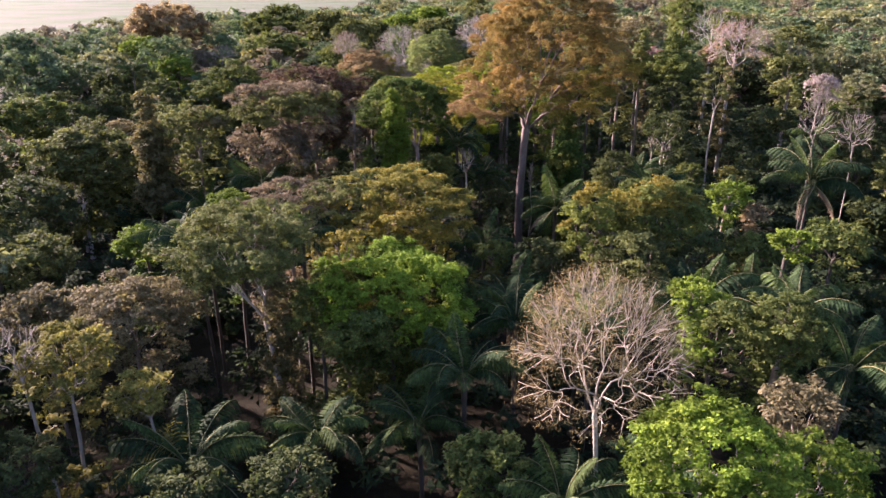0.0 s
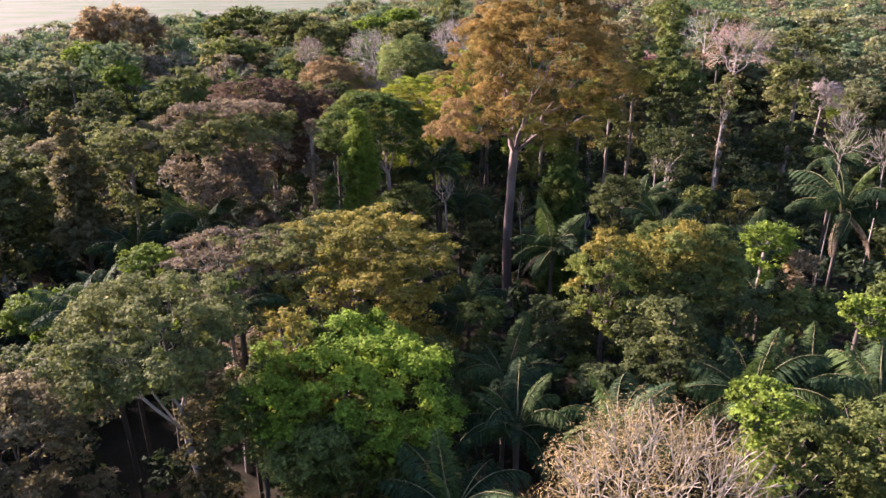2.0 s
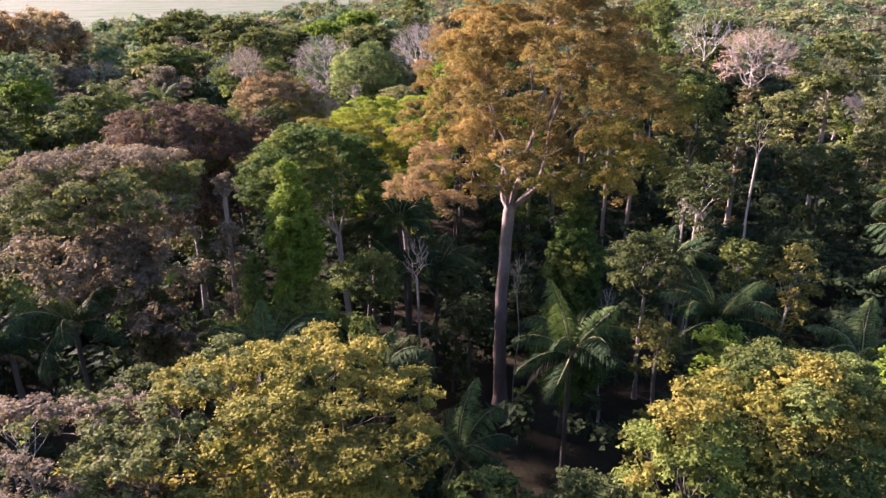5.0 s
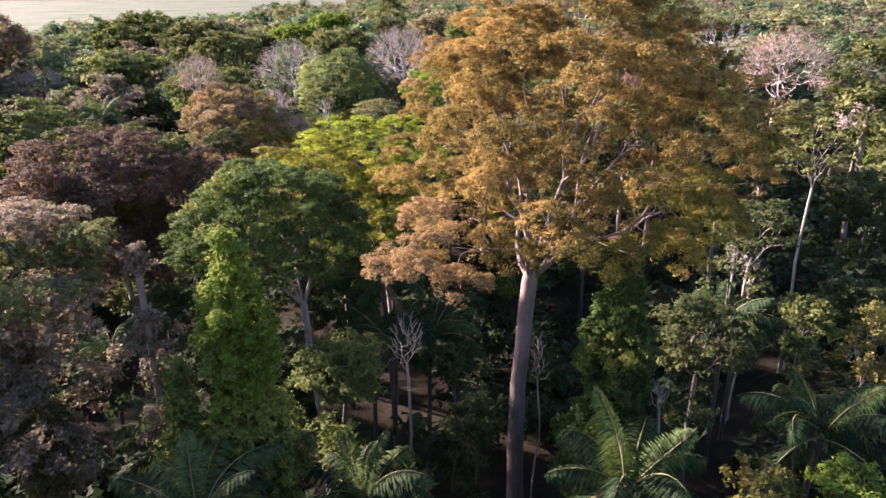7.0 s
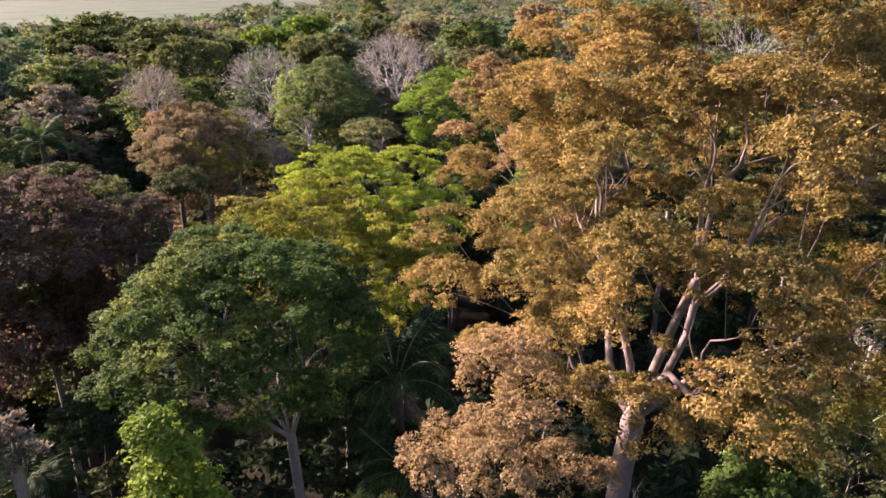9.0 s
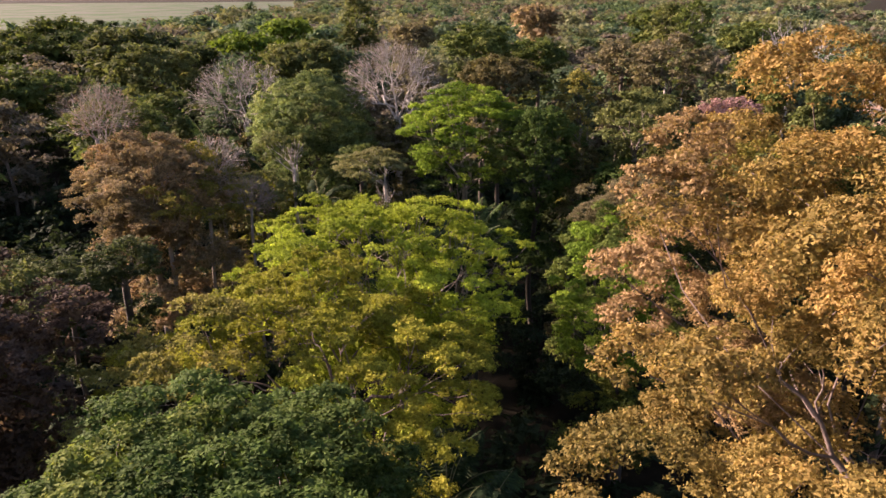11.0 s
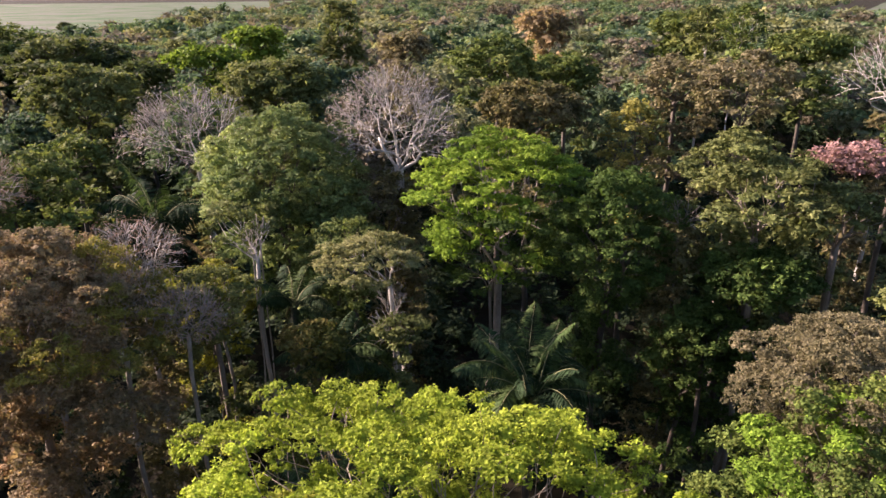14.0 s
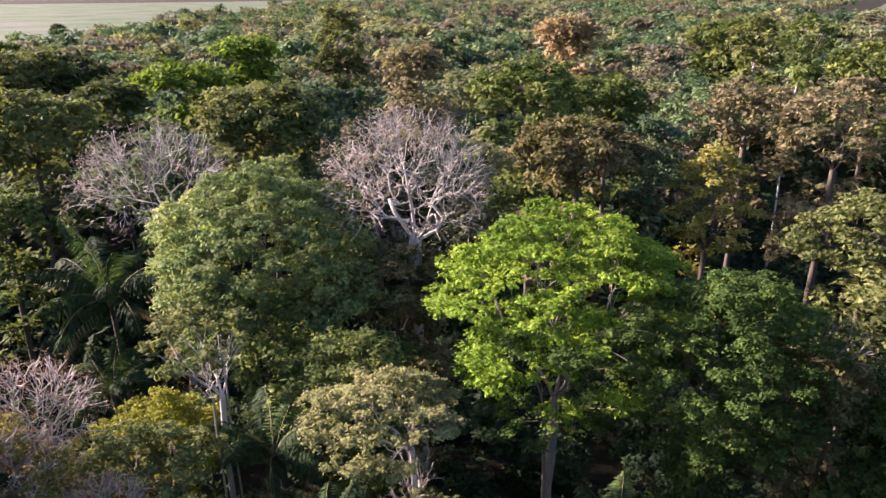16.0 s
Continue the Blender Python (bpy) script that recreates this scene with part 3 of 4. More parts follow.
tree("young_tree", "loose", "bright", "pale", 12.4, 27.0, 14.6, 20.2, 4.2, "young tree with bright lime green leaves", n=60, fz=1.1, sparse=0.8, second=("leafgreen", 0.5, (0, -0.2, 0.8)))
tree("young_tree", "loose", "bright", "pale", 18.6, 28.0, 12.5, 17.6, 2.9, "young tree with bright lime green leaves", n=40, fz=1.1, sparse=0.8)
tree("broadleaf_tree", "loose", "green", "grey", 19.8, 44.0, 10.9, 17.2, 3.4, "small leafy tree with bright green crown")
tree("broadleaf_tree", "loose", "green", "grey", 23.1, 41.5, 14.3, 18.8, 3.4, "small leafy tree with bright green crown")
tree("broadleaf_tree", "loose", "green", "grey", 22.6, 41.0, 14.5, 19.4, 2.9, "leafy green tree with a rounded crown")
tree("broadleaf_tree", "dome", "brown", "grey", 21.9, 36.0, 11.7, 15.8, 2.4, "small tree with dry brownish green crown")
# highlight on the crown top is put into the colour as vivid leaves
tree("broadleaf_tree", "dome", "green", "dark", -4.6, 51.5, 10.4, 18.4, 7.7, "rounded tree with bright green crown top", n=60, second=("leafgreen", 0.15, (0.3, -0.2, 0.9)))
tree("broadleaf_tree", "dome", "green", "dark", -9.5, 49.0, 10.5, 17.1, 2.9, "rounded green tree beside a larger one")
tree("broadleaf_tree", "loose", "olive", "pale", -15.5, 48.5, 16.7, 23.2, 6.4, "open crowned tree with pale forked limbs", foot=(-12.9, 48.5), fork_z=13.5, trunk_r=0.26, n=60, ivy=True)
tree("broadleaf_tree", "dome", "brown", "grey", -25.3, 50.0, 10.0, 16.4, 5.7, "dull brownish green crown of a broadleaf tree")
tree("broadleaf_tree", "dome", "brown", "grey", -31.9, 49.0, 10.7, 16.1, 3.4, "dry brown crowned broadleaf tree")
tree("broadleaf_tree", "loose", "yellow", "pale", -19.1, 37.5, 12.1, 15.6, 2.1, "small tree with yellowish leaves", n=26)
tree("broadleaf_tree", "loose", "yellow", "pale", -24.4, 39.0, 12.9, 17.9, 3.5, "yellow green tree with bare pale twigs", n=44)
tree("bare_tree", "bare", "greyt", "pale", -26.1, 37.0, 14.7, 19.4, 2.1, "leafless grey tree beside a yellow green tree")
tree("broadleaf_tree", "dome", "green", "dark", 2.7, 33.5, 9.9, 13.4, 2.8, "low leafy tree with rounded green crown")
tree("broadleaf_tree", "loose", "dark", "dark", -8.6, 31.0, 10.9, 14.1, 2.7, "low leafy tree with dull green crown")
tree("broadleaf_tree", "loose", "dark", "dark", -13.9, 30.0, 11.3, 13.6, 2.4, "low leafy tree with dull green crown")
tree("broadleaf_tree", "dome", "dark", "dark", -25.7, 34.0, 8.2, 12.8, 2.7, "low dark green tree in the shade")
tree("umbrella_tree", "layered", "goldgreen", "grey", -5.6, 64.0, 16.2, 21.2, 9.0, "wide flat crowned tree with golden green foliage", n=190, sparse=1.1, second=("olive", 0.35, (-0.7, 0.3, 0.2)))
tree("umbrella_tree", "umbrella", "olive", "grey", -10.1, 60.5, 17.7, 21.4, 3.3, "flat crowned tree with dull olive foliage")
tree("umbrella_tree", "layered", "purple", "pale", -14.2, 62.0, 17.2, 20.9, 5.6, "flat crowned tree with thinning greyish foliage", n=90, sparse=0.6, second=("olive", 0.4, (0.5, 0, 0.3)))
tree("broadleaf_tree", "loose", "goldgreen", "grey", -7.9, 51.0, 17.1, 20.2, 1.8, "small golden green tree under a flat crown")
tree("broadleaf_tree", "loose", "bright", "dark", -20.0, 62.0, 18.4, 20.1, 2.1, "light green crown behind palms")
tree("broadleaf_tree", "dome", "olive", "grey", -51.4, 100.0, 9.3, 18.8, 7.4, "broad olive green crown of a forest tree")
tree("broadleaf_tree", "dome", "bright", "dark", -28.9, 62.0, 13.2, 16.6, 2.7, "small bright green tree among palms")
tree("broadleaf_tree", "dome", "olive", "dark", -38.8, 60.0, 11.8, 16.3, 4.5, "olive green forest tree with rounded crown")
tree("broadleaf_tree", "umbrella", "olive", "pale", -53.9, 97.0, 13.6, 18.6, 6.0, "flat topped tree with pale trunk and olive crown")
tree("broadleaf_tree", "dome", "green", "dark", -67.9, 115.0, 15.1, 20.6, 6.1, "yellow green crown of forest tree")
tree("broadleaf_tree", "dome", "dark", "dark", -50.9, 82.0, 8.0, 15.9, 5.6, "dark green rounded forest tree")
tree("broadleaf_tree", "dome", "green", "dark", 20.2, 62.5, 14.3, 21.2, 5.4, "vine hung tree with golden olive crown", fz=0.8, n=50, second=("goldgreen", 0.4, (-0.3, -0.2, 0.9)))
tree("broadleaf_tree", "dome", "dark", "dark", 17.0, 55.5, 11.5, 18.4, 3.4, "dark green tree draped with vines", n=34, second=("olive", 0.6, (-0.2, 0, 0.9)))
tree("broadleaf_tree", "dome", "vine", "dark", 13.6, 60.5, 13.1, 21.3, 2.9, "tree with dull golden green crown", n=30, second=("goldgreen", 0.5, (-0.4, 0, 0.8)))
tree("broadleaf_tree", "dome", "dark", "grey", 10.7, 62.5, 9.0, 15.2, 3.4, "dark green rounded tree in a hollow")
tree("broadleaf_tree", "loose", "bright", "grey", 28.1, 65.0, 17.7, 20.2, 2.4, "small bright green tree crown")
tree("broadleaf_tree", "loose", "rust", "grey", 29.9, 63.0, 16.5, 18.5, 1.4, "small tree with rusty brown leaves")
tree("broadleaf_tree", "dome", "dark", "dark", 23.2, 58.0, 11.0, 17.7, 2.7, "dark green tree in shade")
tree("broadleaf_tree", "dome", "green", "dark", 29.3, 60.0, 13.0, 16.4, 3.2, "dark green bushy tree beside palms")
tree("broadleaf_tree", "loose", "bright", "dark", 17.2, 43.0, 17.5, 19.1, 2.0, "bright green leafy young tree")
tree("broadleaf_tree", "dome", "green", "dark", 5.1, 64.0, 12.3, 14.1, 2.2, "low bright green tree in shade")
tree("broadleaf_tree", "dome", "dark", "dark", 11.6, 52.0, 13.0, 15.0, 2.0, "low dark tree in shade")
tree("broadleaf_tree", "loose", "bright", "dark", 27.9, 52.0, 17.4, 19.9, 2.1, "bright green forest tree crown")
tree("broadleaf_tree", "dome", "green", "dark", 34.0, 56.0, 15.8, 18.9, 2.9, "green rounded forest tree crown")
# the sunlit top and left are put into the leaf colour as brighter green
tree("vine_covered_tree", "column", "vine", "dark", -5.9, 83.5, 8.8, 26.4, 3.3, "tall narrow tree wrapped in leafy climbing vines", sparse=1.1, second=("bright", -0.1, (-0.3, -0.2, 0.8)))
tree("vine_covered_tree", "column", "vine", "dark", -9.1, 83.0, 10.1, 19.6, 1.8, "vine covered shrubby growth beside a column of vines")
tree("broadleaf_tree", "loose", "purple", "grey", -19.7, 87.0, 21.0, 27.2, 7.7, "broad crown of dull purplish brown foliage", foot=(-17.3, 87.0), n=60, skirt=True, second=("olive", -0.15, (0.3, -0.3, -0.9)))
tree("vine_covered_tree", "column", "vine2", "dark", -17.6, 86.0, 9.2, 19.9, 2.4, "leaning trunk wrapped in dry climbing vines")
tree("broadleaf_tree", "loose", "umberleaf", "pale", -21.5, 114.0, 18.4, 26.5, 9.5, "broad purplish brown crown with a pale bare limb", n=60, second=("olive", 0.35, (0.2, 0.3, 0.5)))
tree("vine_covered_tree", "column", "vine2", "dark", -39.2, 92.0, 8.6, 24.9, 3.2, "column of climbing vines over a dead tree")
tree("broadleaf_tree", "loose", "olive", "grey", -34.0, 95.0, 16.8, 22.9, 5.4, "dull olive brown crown hung with vines", second=("brown", 0.3, (0.5, 0, 0.5)))
tree("broadleaf_tree", "dome", "dark", "dark", -16.2, 106.0, 10.1, 14.1, 2.8, "dark green rounded tree in shade")
tree("broadleaf_tree", "dome", "dark", "dark", -11.9, 90.0, 14.0, 16.0, 1.6, "dark low tree in deep shade")
tree("umbrella_tree", "layered", "lime", "grey", 1.6, 121.0, 18.8, 24.9, 9.4, "wide flat crowned tree with lime yellow foliage", foot=(3.5, 119.0), n=260, sparse=0.95, size=0.125, skirt=True, second=("goldlime", 0.6, (-0.5, -0.8, -0.3)))
tree("umbrella_tree", "layered", "goldlime", "rosy", -3.4, 111.6, 15.8, 24.4, 10.4, "broad drooping tree with golden lime foliage and reddish limbs", foot=(-0.8, 111.0), fork_z=(-0.8, 111.4, 16.4), trunk_r=0.34, n=280, sparse=0.85, size=0.12, second=("yellow", 0.45, (-0.7, -0.3, 0.3)))
tree("broadleaf_tree", "dome", "deepgreen", "umber", -5.6, 98.0, 17.2, 26.4, 7.2, "broad dark green tree with curved grey trunk", foot=(-2.6, 94.6), n=90, fz=0.55, size=0.14, second=("vine", 0.55, (-0.6, -0.2, 0.6)))
tree("broadleaf_tree", "dome", "green", "dark", -1.2, 89.0, 12.8, 17.2, 3.1, "rounded green tree beneath taller crowns")
tree("bare_tree", "bare", "greyt", "pale", 3.1, 90.5, 13.6, 18.0, 1.5, "slender leafless tree with pale thin twigs", fine=0)
# its lit top is painted in: lighter vine hue above deep green
tree("vine_covered_tree", "column", "deepgreen", "dark", 15.8, 87.0, 4.1, 22.9, 3.8, "dark green vine mass beside a great trunk", second=("vine", 0.5, (-0.2, 0, 0.8)))
tree("broadleaf_tree", "dome", "dark", "grey", 23.9, 92.0, 11.1, 17.0, 3.7, "dull green rounded tree with drooping crown")
tree("broadleaf_tree", "loose", "dark", "pale", 32.6, 101.0, 15.8, 21.1, 3.9, "dark tree with several slender pale stems", n=16)
tree("broadleaf_tree", "loose", "olive", "pale", 41.6, 108.0, 19.8, 26.5, 3.1, "slender tall tree with straight pale trunk", foot=(42.4, 108.0), n=16, trunk_r=0.15)
tree("bare_tree", "bare", "pinkt", "white", 56.6, 137.0, 22.0, 32.2, 6.4, "leafless tree with pinkish white limbs and tan twigs", foot=(55.4, 137.0), fine=1, trunk_r=0.36, ivy=True)
tree("bare_tree", "bare", "greyt", "white", 61.7, 165.0, 23.4, 33.5, 6.4, "leafless grey tree standing over the canopy", ivy=True)
tree("broadleaf_tree", "umbrella", "olive", "grey", 64.0, 130.0, 22.5, 33.4, 6.5, "broad olive crown with pale limbs")
tree("broadleaf_tree", "dome", "green", "pale", 35.2, 96.0, 11.1, 14.3, 2.4, "small bright green tree beneath slender trunks")
tree("broadleaf_tree", "loose", "yellow", "pale", 40.0, 94.5, 7.2, 14.4, 2.7, "small tree with yellow golden leaves")
tree("broadleaf_tree", "loose", "orangegreen", "dark", 17.7, 74.0, 15.2, 17.5, 1.6, "tree with orange and green leaves")
tree("broadleaf_tree", "loose", "bright", "dark", 21.9, 74.0, 14.9, 16.9, 1.9, "bright yellow green tree crown")
tree("broadleaf_tree", "dome", "dark", "dark", 45.6, 104.0, 7.6, 11.8, 3.4, "dark green rounded forest tree")
tree("broadleaf_tree", "dome", "dark", "dark", 56.7, 118.0, 11.6, 18.6, 4.7, "dark forest tree in shade")
tree("broadleaf_tree", "dome", "dark", "dark", 6.7, 95.0, 9.9, 12.7, 1.9, "dark tree in deep shade")
tree("broadleaf_tree", "dome", "dark", "dark", 7.2, 88.0, 9.7, 12.7, 2.0, "low dark tree in deep shade")
tree("broadleaf_tree", "dome", "green", "dark", 40.8, 125.0, 20.3, 27.3, 5.5, "green forest tree crown")
tree("broadleaf_tree", "loose", "dark", "grey", 39.5, 120.0, 16.7, 23.0, 4.9, "dark crowned tree with slender forked stem", n=14)
tree("broadleaf_tree", "column", "olive", "grey", 35.6, 128.0, 23.4, 30.9, 1.9, "pointed pale green tree crown")
tree("bare_tree", "bare", "greyt", "pale", 49.9, 92.0, 17.5, 25.4, 2.6, "thin leafless tree with pale stem", trunk_r=0.08)
tree("broadleaf_tree", "loose", "rust", "pale", -14.2, 141.0, 17.6, 25.4, 6.9, "broad crown of rusty brown foliage", n=90, sparse=0.8, size=0.13, skirt=True, second=("goldgreen", 0.4, (0.8, -0.2, 0.0)))
tree("broadleaf_tree", "loose", "olive", "grey", -6.3, 146.0, 17.0, 21.5, 3.3, "dull olive tree beside a rusty crown")
tree("broadleaf_tree", "dome", "domegreen", "dark", -1.2, 163.0, 17.2, 28.2, 7.6, "dense dome shaped tree with glossy green crown", n=95, size=0.2)
tree("broadleaf_tree", "dome", "domegreen", "dark", 2.3, 159.0, 18.2, 23.7, 3.6, "lower bough of dense green foliage")
tree("bare_tree", "bare", "greyt", "white", 8.2, 162.0, 21.5, 31.7, 5.9, "large leafless tree with whitish grey limbs", foot=(8.9, 162.0), fine=2, trunk_r=0.5, ivy=True)
# shade at the lower right is painted in: deep green replaces vivid green
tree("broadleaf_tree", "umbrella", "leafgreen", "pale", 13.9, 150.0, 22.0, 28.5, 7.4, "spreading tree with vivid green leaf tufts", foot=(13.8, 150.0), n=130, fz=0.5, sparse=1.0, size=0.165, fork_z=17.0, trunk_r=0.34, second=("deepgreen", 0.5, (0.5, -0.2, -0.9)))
# dark interior put into the leaf colour; the lit upper left stays vivid
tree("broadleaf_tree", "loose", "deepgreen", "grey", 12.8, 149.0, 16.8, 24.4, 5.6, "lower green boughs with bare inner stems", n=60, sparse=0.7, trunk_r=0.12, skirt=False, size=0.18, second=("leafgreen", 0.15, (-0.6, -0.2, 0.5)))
tree("broadleaf_tree", "dome", "deepgreen", "dark", 19.8, 144.0, 17.2, 26.5, 4.9, "dull green tree with drooping sprays", n=60, size=0.165)
tree("broadleaf_tree", "umbrella", "paleolive", "white", 3.6, 144.0, 20.9, 23.3, 3.7, "slender pale trunked tree with grey green crown", foot=(5.5, 144.0), n=50, size=0.14)
tree("broadleaf_tree", "loose", "olive", "pale", 5.0, 142.0, 17.1, 18.6, 1.8, "small low tree around pale stems", n=12)
tree("bare_tree", "bare", "greyt", "white", -10.1, 180.0, 18.4, 28.4, 7.3, "leafless tree with brownish grey branches", fine=1, trunk_r=0.36, ivy=True)
tree("vine_covered_tree", "dome", "vine", "dark", 17.8, 121.0, 11.0, 24.5, 5.0, "tree hung with dense green climbing vines", n=90, size=0.14, second=("leafgreen", 0.2, (-0.7, -0.6, 0.0)))
tree("broadleaf_tree", "loose", "brown", "grey", 20.4, 123.5, 20.4, 25.0, 5.0, "dry brownish crown over vines", size=0.10, n=60)
tree("broadleaf_tree", "dome", "olive", "grey", 32.1, 128.0, 18.3, 26.5, 4.8, "golden green broad crowned tree", n=50, second=("goldgreen", 0.4, (-0.4, 0, 0.7)))
tree("broadleaf_tree", "dome", "dark", "dark", 25.3, 120.0, 18.5, 23.2, 3.4, "dark olive tree in shade")
tree("broadleaf_tree", "loose", "pink", "dark", 42.6, 149.0, 23.1, 25.8, 3.4, "tree in pink flower above the canopy", n=26, skirt=False, ivy=True, trunk_r=0.13)
tree("broadleaf_tree", "column", "green", "dark", 48.0, 150.0, 23.1, 29.0, 2.2, "slender green tree beside pink flowering tree")
tree("umbrella_tree", "umbrella", "olive", "grey", 27.7, 140.0, 23.7, 28.5, 5.2, "layered olive green tree crown", n=36)
tree("umbrella_tree", "umbrella", "olive", "grey", 31.6, 138.0, 23.2, 26.1, 3.8, "layered golden olive tree crown")
tree("broadleaf_tree", "dome", "deepgreen", "grey", 26.4, 138.0, 19.2, 22.3, 3.9, "dull green tree with pale inner stems")
tree("broadleaf_tree", "loose", "brown", "dark", 45.8, 168.0, 24.0, 31.2, 6.2, "dry brown crown with bare pale branches", n=36, sparse=0.7)
tree("broadleaf_tree", "loose", "brown", "dark", 42.8, 176.0, 25.3, 30.2, 5.2, "dry brownish crown with thinning leaves")
tree("broadleaf_tree", "loose", "yellow", "dark", 31.0, 163.0, 19.7, 28.2, 3.6, "upright tree with yellow green leaves")
tree("vine_covered_tree", "dome", "vine2", "dark", 23.0, 169.0, 23.6, 28.9, 5.4, "dome of drooping vines over a tree", n=36)
tree("broadleaf_tree", "umbrella", "olive", "dark", 34.5, 152.0, 21.9, 26.9, 4.8, "layered yellow olive crown with pale stems", n=40)
tree("bare_tree", "bare", "greyt", "grey", 22.9, 141.0, 22.8, 25.1, 1.5, "small leafless pale shrub top", trunk_r=0.09, ivy=True)
tree("vine_covered_tree", "loose", "vine2", "dark", 7.0, 160.0, 17.2, 23.8, 3.5, "vine foliage hanging below bare limbs")
tree("broadleaf_tree", "loose", "goldlime", "dark", -6.8, 150.5, 15.0, 19.8, 3.9, "small yellow green tree", n=44, size=0.15)
tree("broadleaf_tree", "loose", "olive", "white", -4.8, 152.0, 20.3, 23.7, 3.2, "thin crowned tree with slender pale stems", foot=(-2.5, 149.0), n=18, sparse=0.7)
tree("bare_tree", "bare", "pinkt", "white", -10.4, 146.5, 19.8, 24.7, 3.2, "leafless pinkish brown tree crown", fine=1, ivy=True)
tree("bare_tree", "bare", "greyt", "pale", -6.0, 147.0, 16.0, 19.4, 2.0, "bare grey shrub under green tree")
tree("broadleaf_tree", "dome", "orangegreen", "dark", -0.2, 141.0, 17.0, 19.0, 2.2, "small tree with orange green leaves")
tree("broadleaf_tree", "dome", "deepgreen", "dark", 23.4, 138.0, 15.1, 19.4, 2.7, "green vine hung tree in shade")
tree("broadleaf_tree", "dome", "deepgreen", "dark", 27.1, 141.0, 17.6, 21.2, 2.7, "dark green rounded forest tree")
tree("broadleaf_tree", "dome", "green", "dark", 23.1, 181.0, 25.9, 32.4, 5.5, "green forest tree with rounded crown")
tree("broadleaf_tree", "dome", "green", "dark", 34.1, 188.0, 24.7, 29.5, 5.3, "green forest tree with rounded crown")
tree("broadleaf_tree", "dome", "green", "dark", 79.6, 200.0, 25.3, 30.7, 6.7, "dark green forest tree over the canopy")
tree("broadleaf_tree", "loose", "olive", "white", 69.7, 212.0, 27.2, 34.3, 4.7, "tree with bent white trunk", skirt=True)
tree("broadleaf_tree", "loose", "green", "white", 65.5, 197.0, 28.7, 35.1, 3.3, "tree with straight white trunk", skirt=True, trunk_r=0.13)
tree("broadleaf_tree", "loose", "olive", "pale", 11.0, 240.0, 25.4, 36.2, 4.3, "tall thin tree with pale trunk and sparse leaves", sparse=0.5)
tree("broadleaf_tree", "dome", "brown", "dark", 18.9, 215.0, 25.4, 31.5, 4.8, "brownish crown of forest tree")
tree("broadleaf_tree", "dome", "bright", "dark", -11.5, 215.0, 25.5, 29.7, 5.2, "light green crown of forest tree")
tree("broadleaf_tree", "dome", "bright", "dark", -4.4, 245.0, 26.4, 30.7, 5.4, "yellow green crown of forest tree")
tree("broadleaf_tree", "dome", "olive", "dark", -1.3, 190.0, 24.0, 29.8, 6.7, "olive brown forest crown", n=36)
tree("broadleaf_tree", "dome", "olive", "dark", -23.9, 196.0, 22.2, 29.4, 6.5, "dark olive forest crown", n=36)
tree("broadleaf_tree", "umbrella", "olive", "grey", -38.6, 245.0, 24.2, 30.0, 7.4, "flat topped olive forest crown")
tree("broadleaf_tree", "dome", "green", "dark", -20.4, 175.0, 20.9, 24.8, 2.9, "dull green forest tree")
tree("broadleaf_tree", "loose", "green", "dark", -23.0, 165.0, 20.2, 26.0, 6.2, "dull green forest crown")
tree("bare_tree", "bare", "pinkt", "pale", -20.3, 152.0, 22.9, 28.8, 3.1, "leafless tree with pinkish tips", fine=1, ivy=True)
tree("broadleaf_tree", "dome", "rust", "dark", 51.0, 240.0, 28.2, 33.3, 5.7, "tree with coral tinted crown")
tree("broadleaf_tree", "dome", "green", "dark", 73.6, 225.0, 27.5, 32.9, 6.7, "green forest tree crown")
tree("broadleaf_tree", "dome", "dark", "dark", -20.2, 215.0, 24.0, 27.8, 4.1, "dark green distant forest crown")
tree("broadleaf_tree", "dome", "olive", "dark", -22.0, 118.0, 15.5, 23.4, 6.2, "brownish tree in the shade")
tree("broadleaf_tree", "umbrella", "green", "dark", 2.9, 150.0, 19.6, 22.3, 4.1, "small flat green crown")
tree("broadleaf_tree", "dome", "dark", "dark", -19.2, 130.0, 15.8, 19.7, 3.1, "dark green rounded forest tree")
tree("broadleaf_tree", "dome", "dark", "dark", -1.4, 104.0, 10.9, 15.3, 3.5, "dark shaded tree under boughs")
tree("broadleaf_tree", "dome", "deepgreen", "dark", 23.2, 139.0, 12.2, 18.1, 3.0, "dark green tree in shade")
tree("broadleaf_tree", "dome", "dark", "dark", -12.0, 119.0, 21.8, 24.6, 2.1, "dark tree in deep shade")
tree("broadleaf_tree", "loose", "purple", "grey", -11.0, 86.0, 23.0, 25.0, 1.0, "dull purplish brown crown edge")
tree("broadleaf_tree", "dome", "rust", "grey", -88.8, 235.0, 20.2, 32.2, 13.8, "orange brown crowned forest tree", n=34)
tree("broadleaf_tree", "dome", "bright", "dark", -84.4, 200.0, 18.2, 24.4, 5.5, "light green crown of forest tree")
tree("broadleaf_tree", "dome", "bright", "dark", -67.1, 178.0, 14.6, 21.5, 4.9, "light green rounded crown")
tree("umbrella_tree", "umbrella", "green", "dark", -48.7, 165.0, 13.1, 22.1, 10.8, "wide flat dark green crown", n=40)
tree("broadleaf_tree", "dome", "dark", "dark", -76.1, 172.0, 11.4, 19.6, 8.3, "dark green forest crown")
tree("broadleaf_tree", "umbrella", "green", "dark", -49.9, 215.0, 19.5, 24.9, 9.8, "flat green forest crown")
tree("broadleaf_tree", "dome", "dark", "dark", -39.9, 255.0, 19.3, 28.7, 11.7, "dark green distant forest crown")
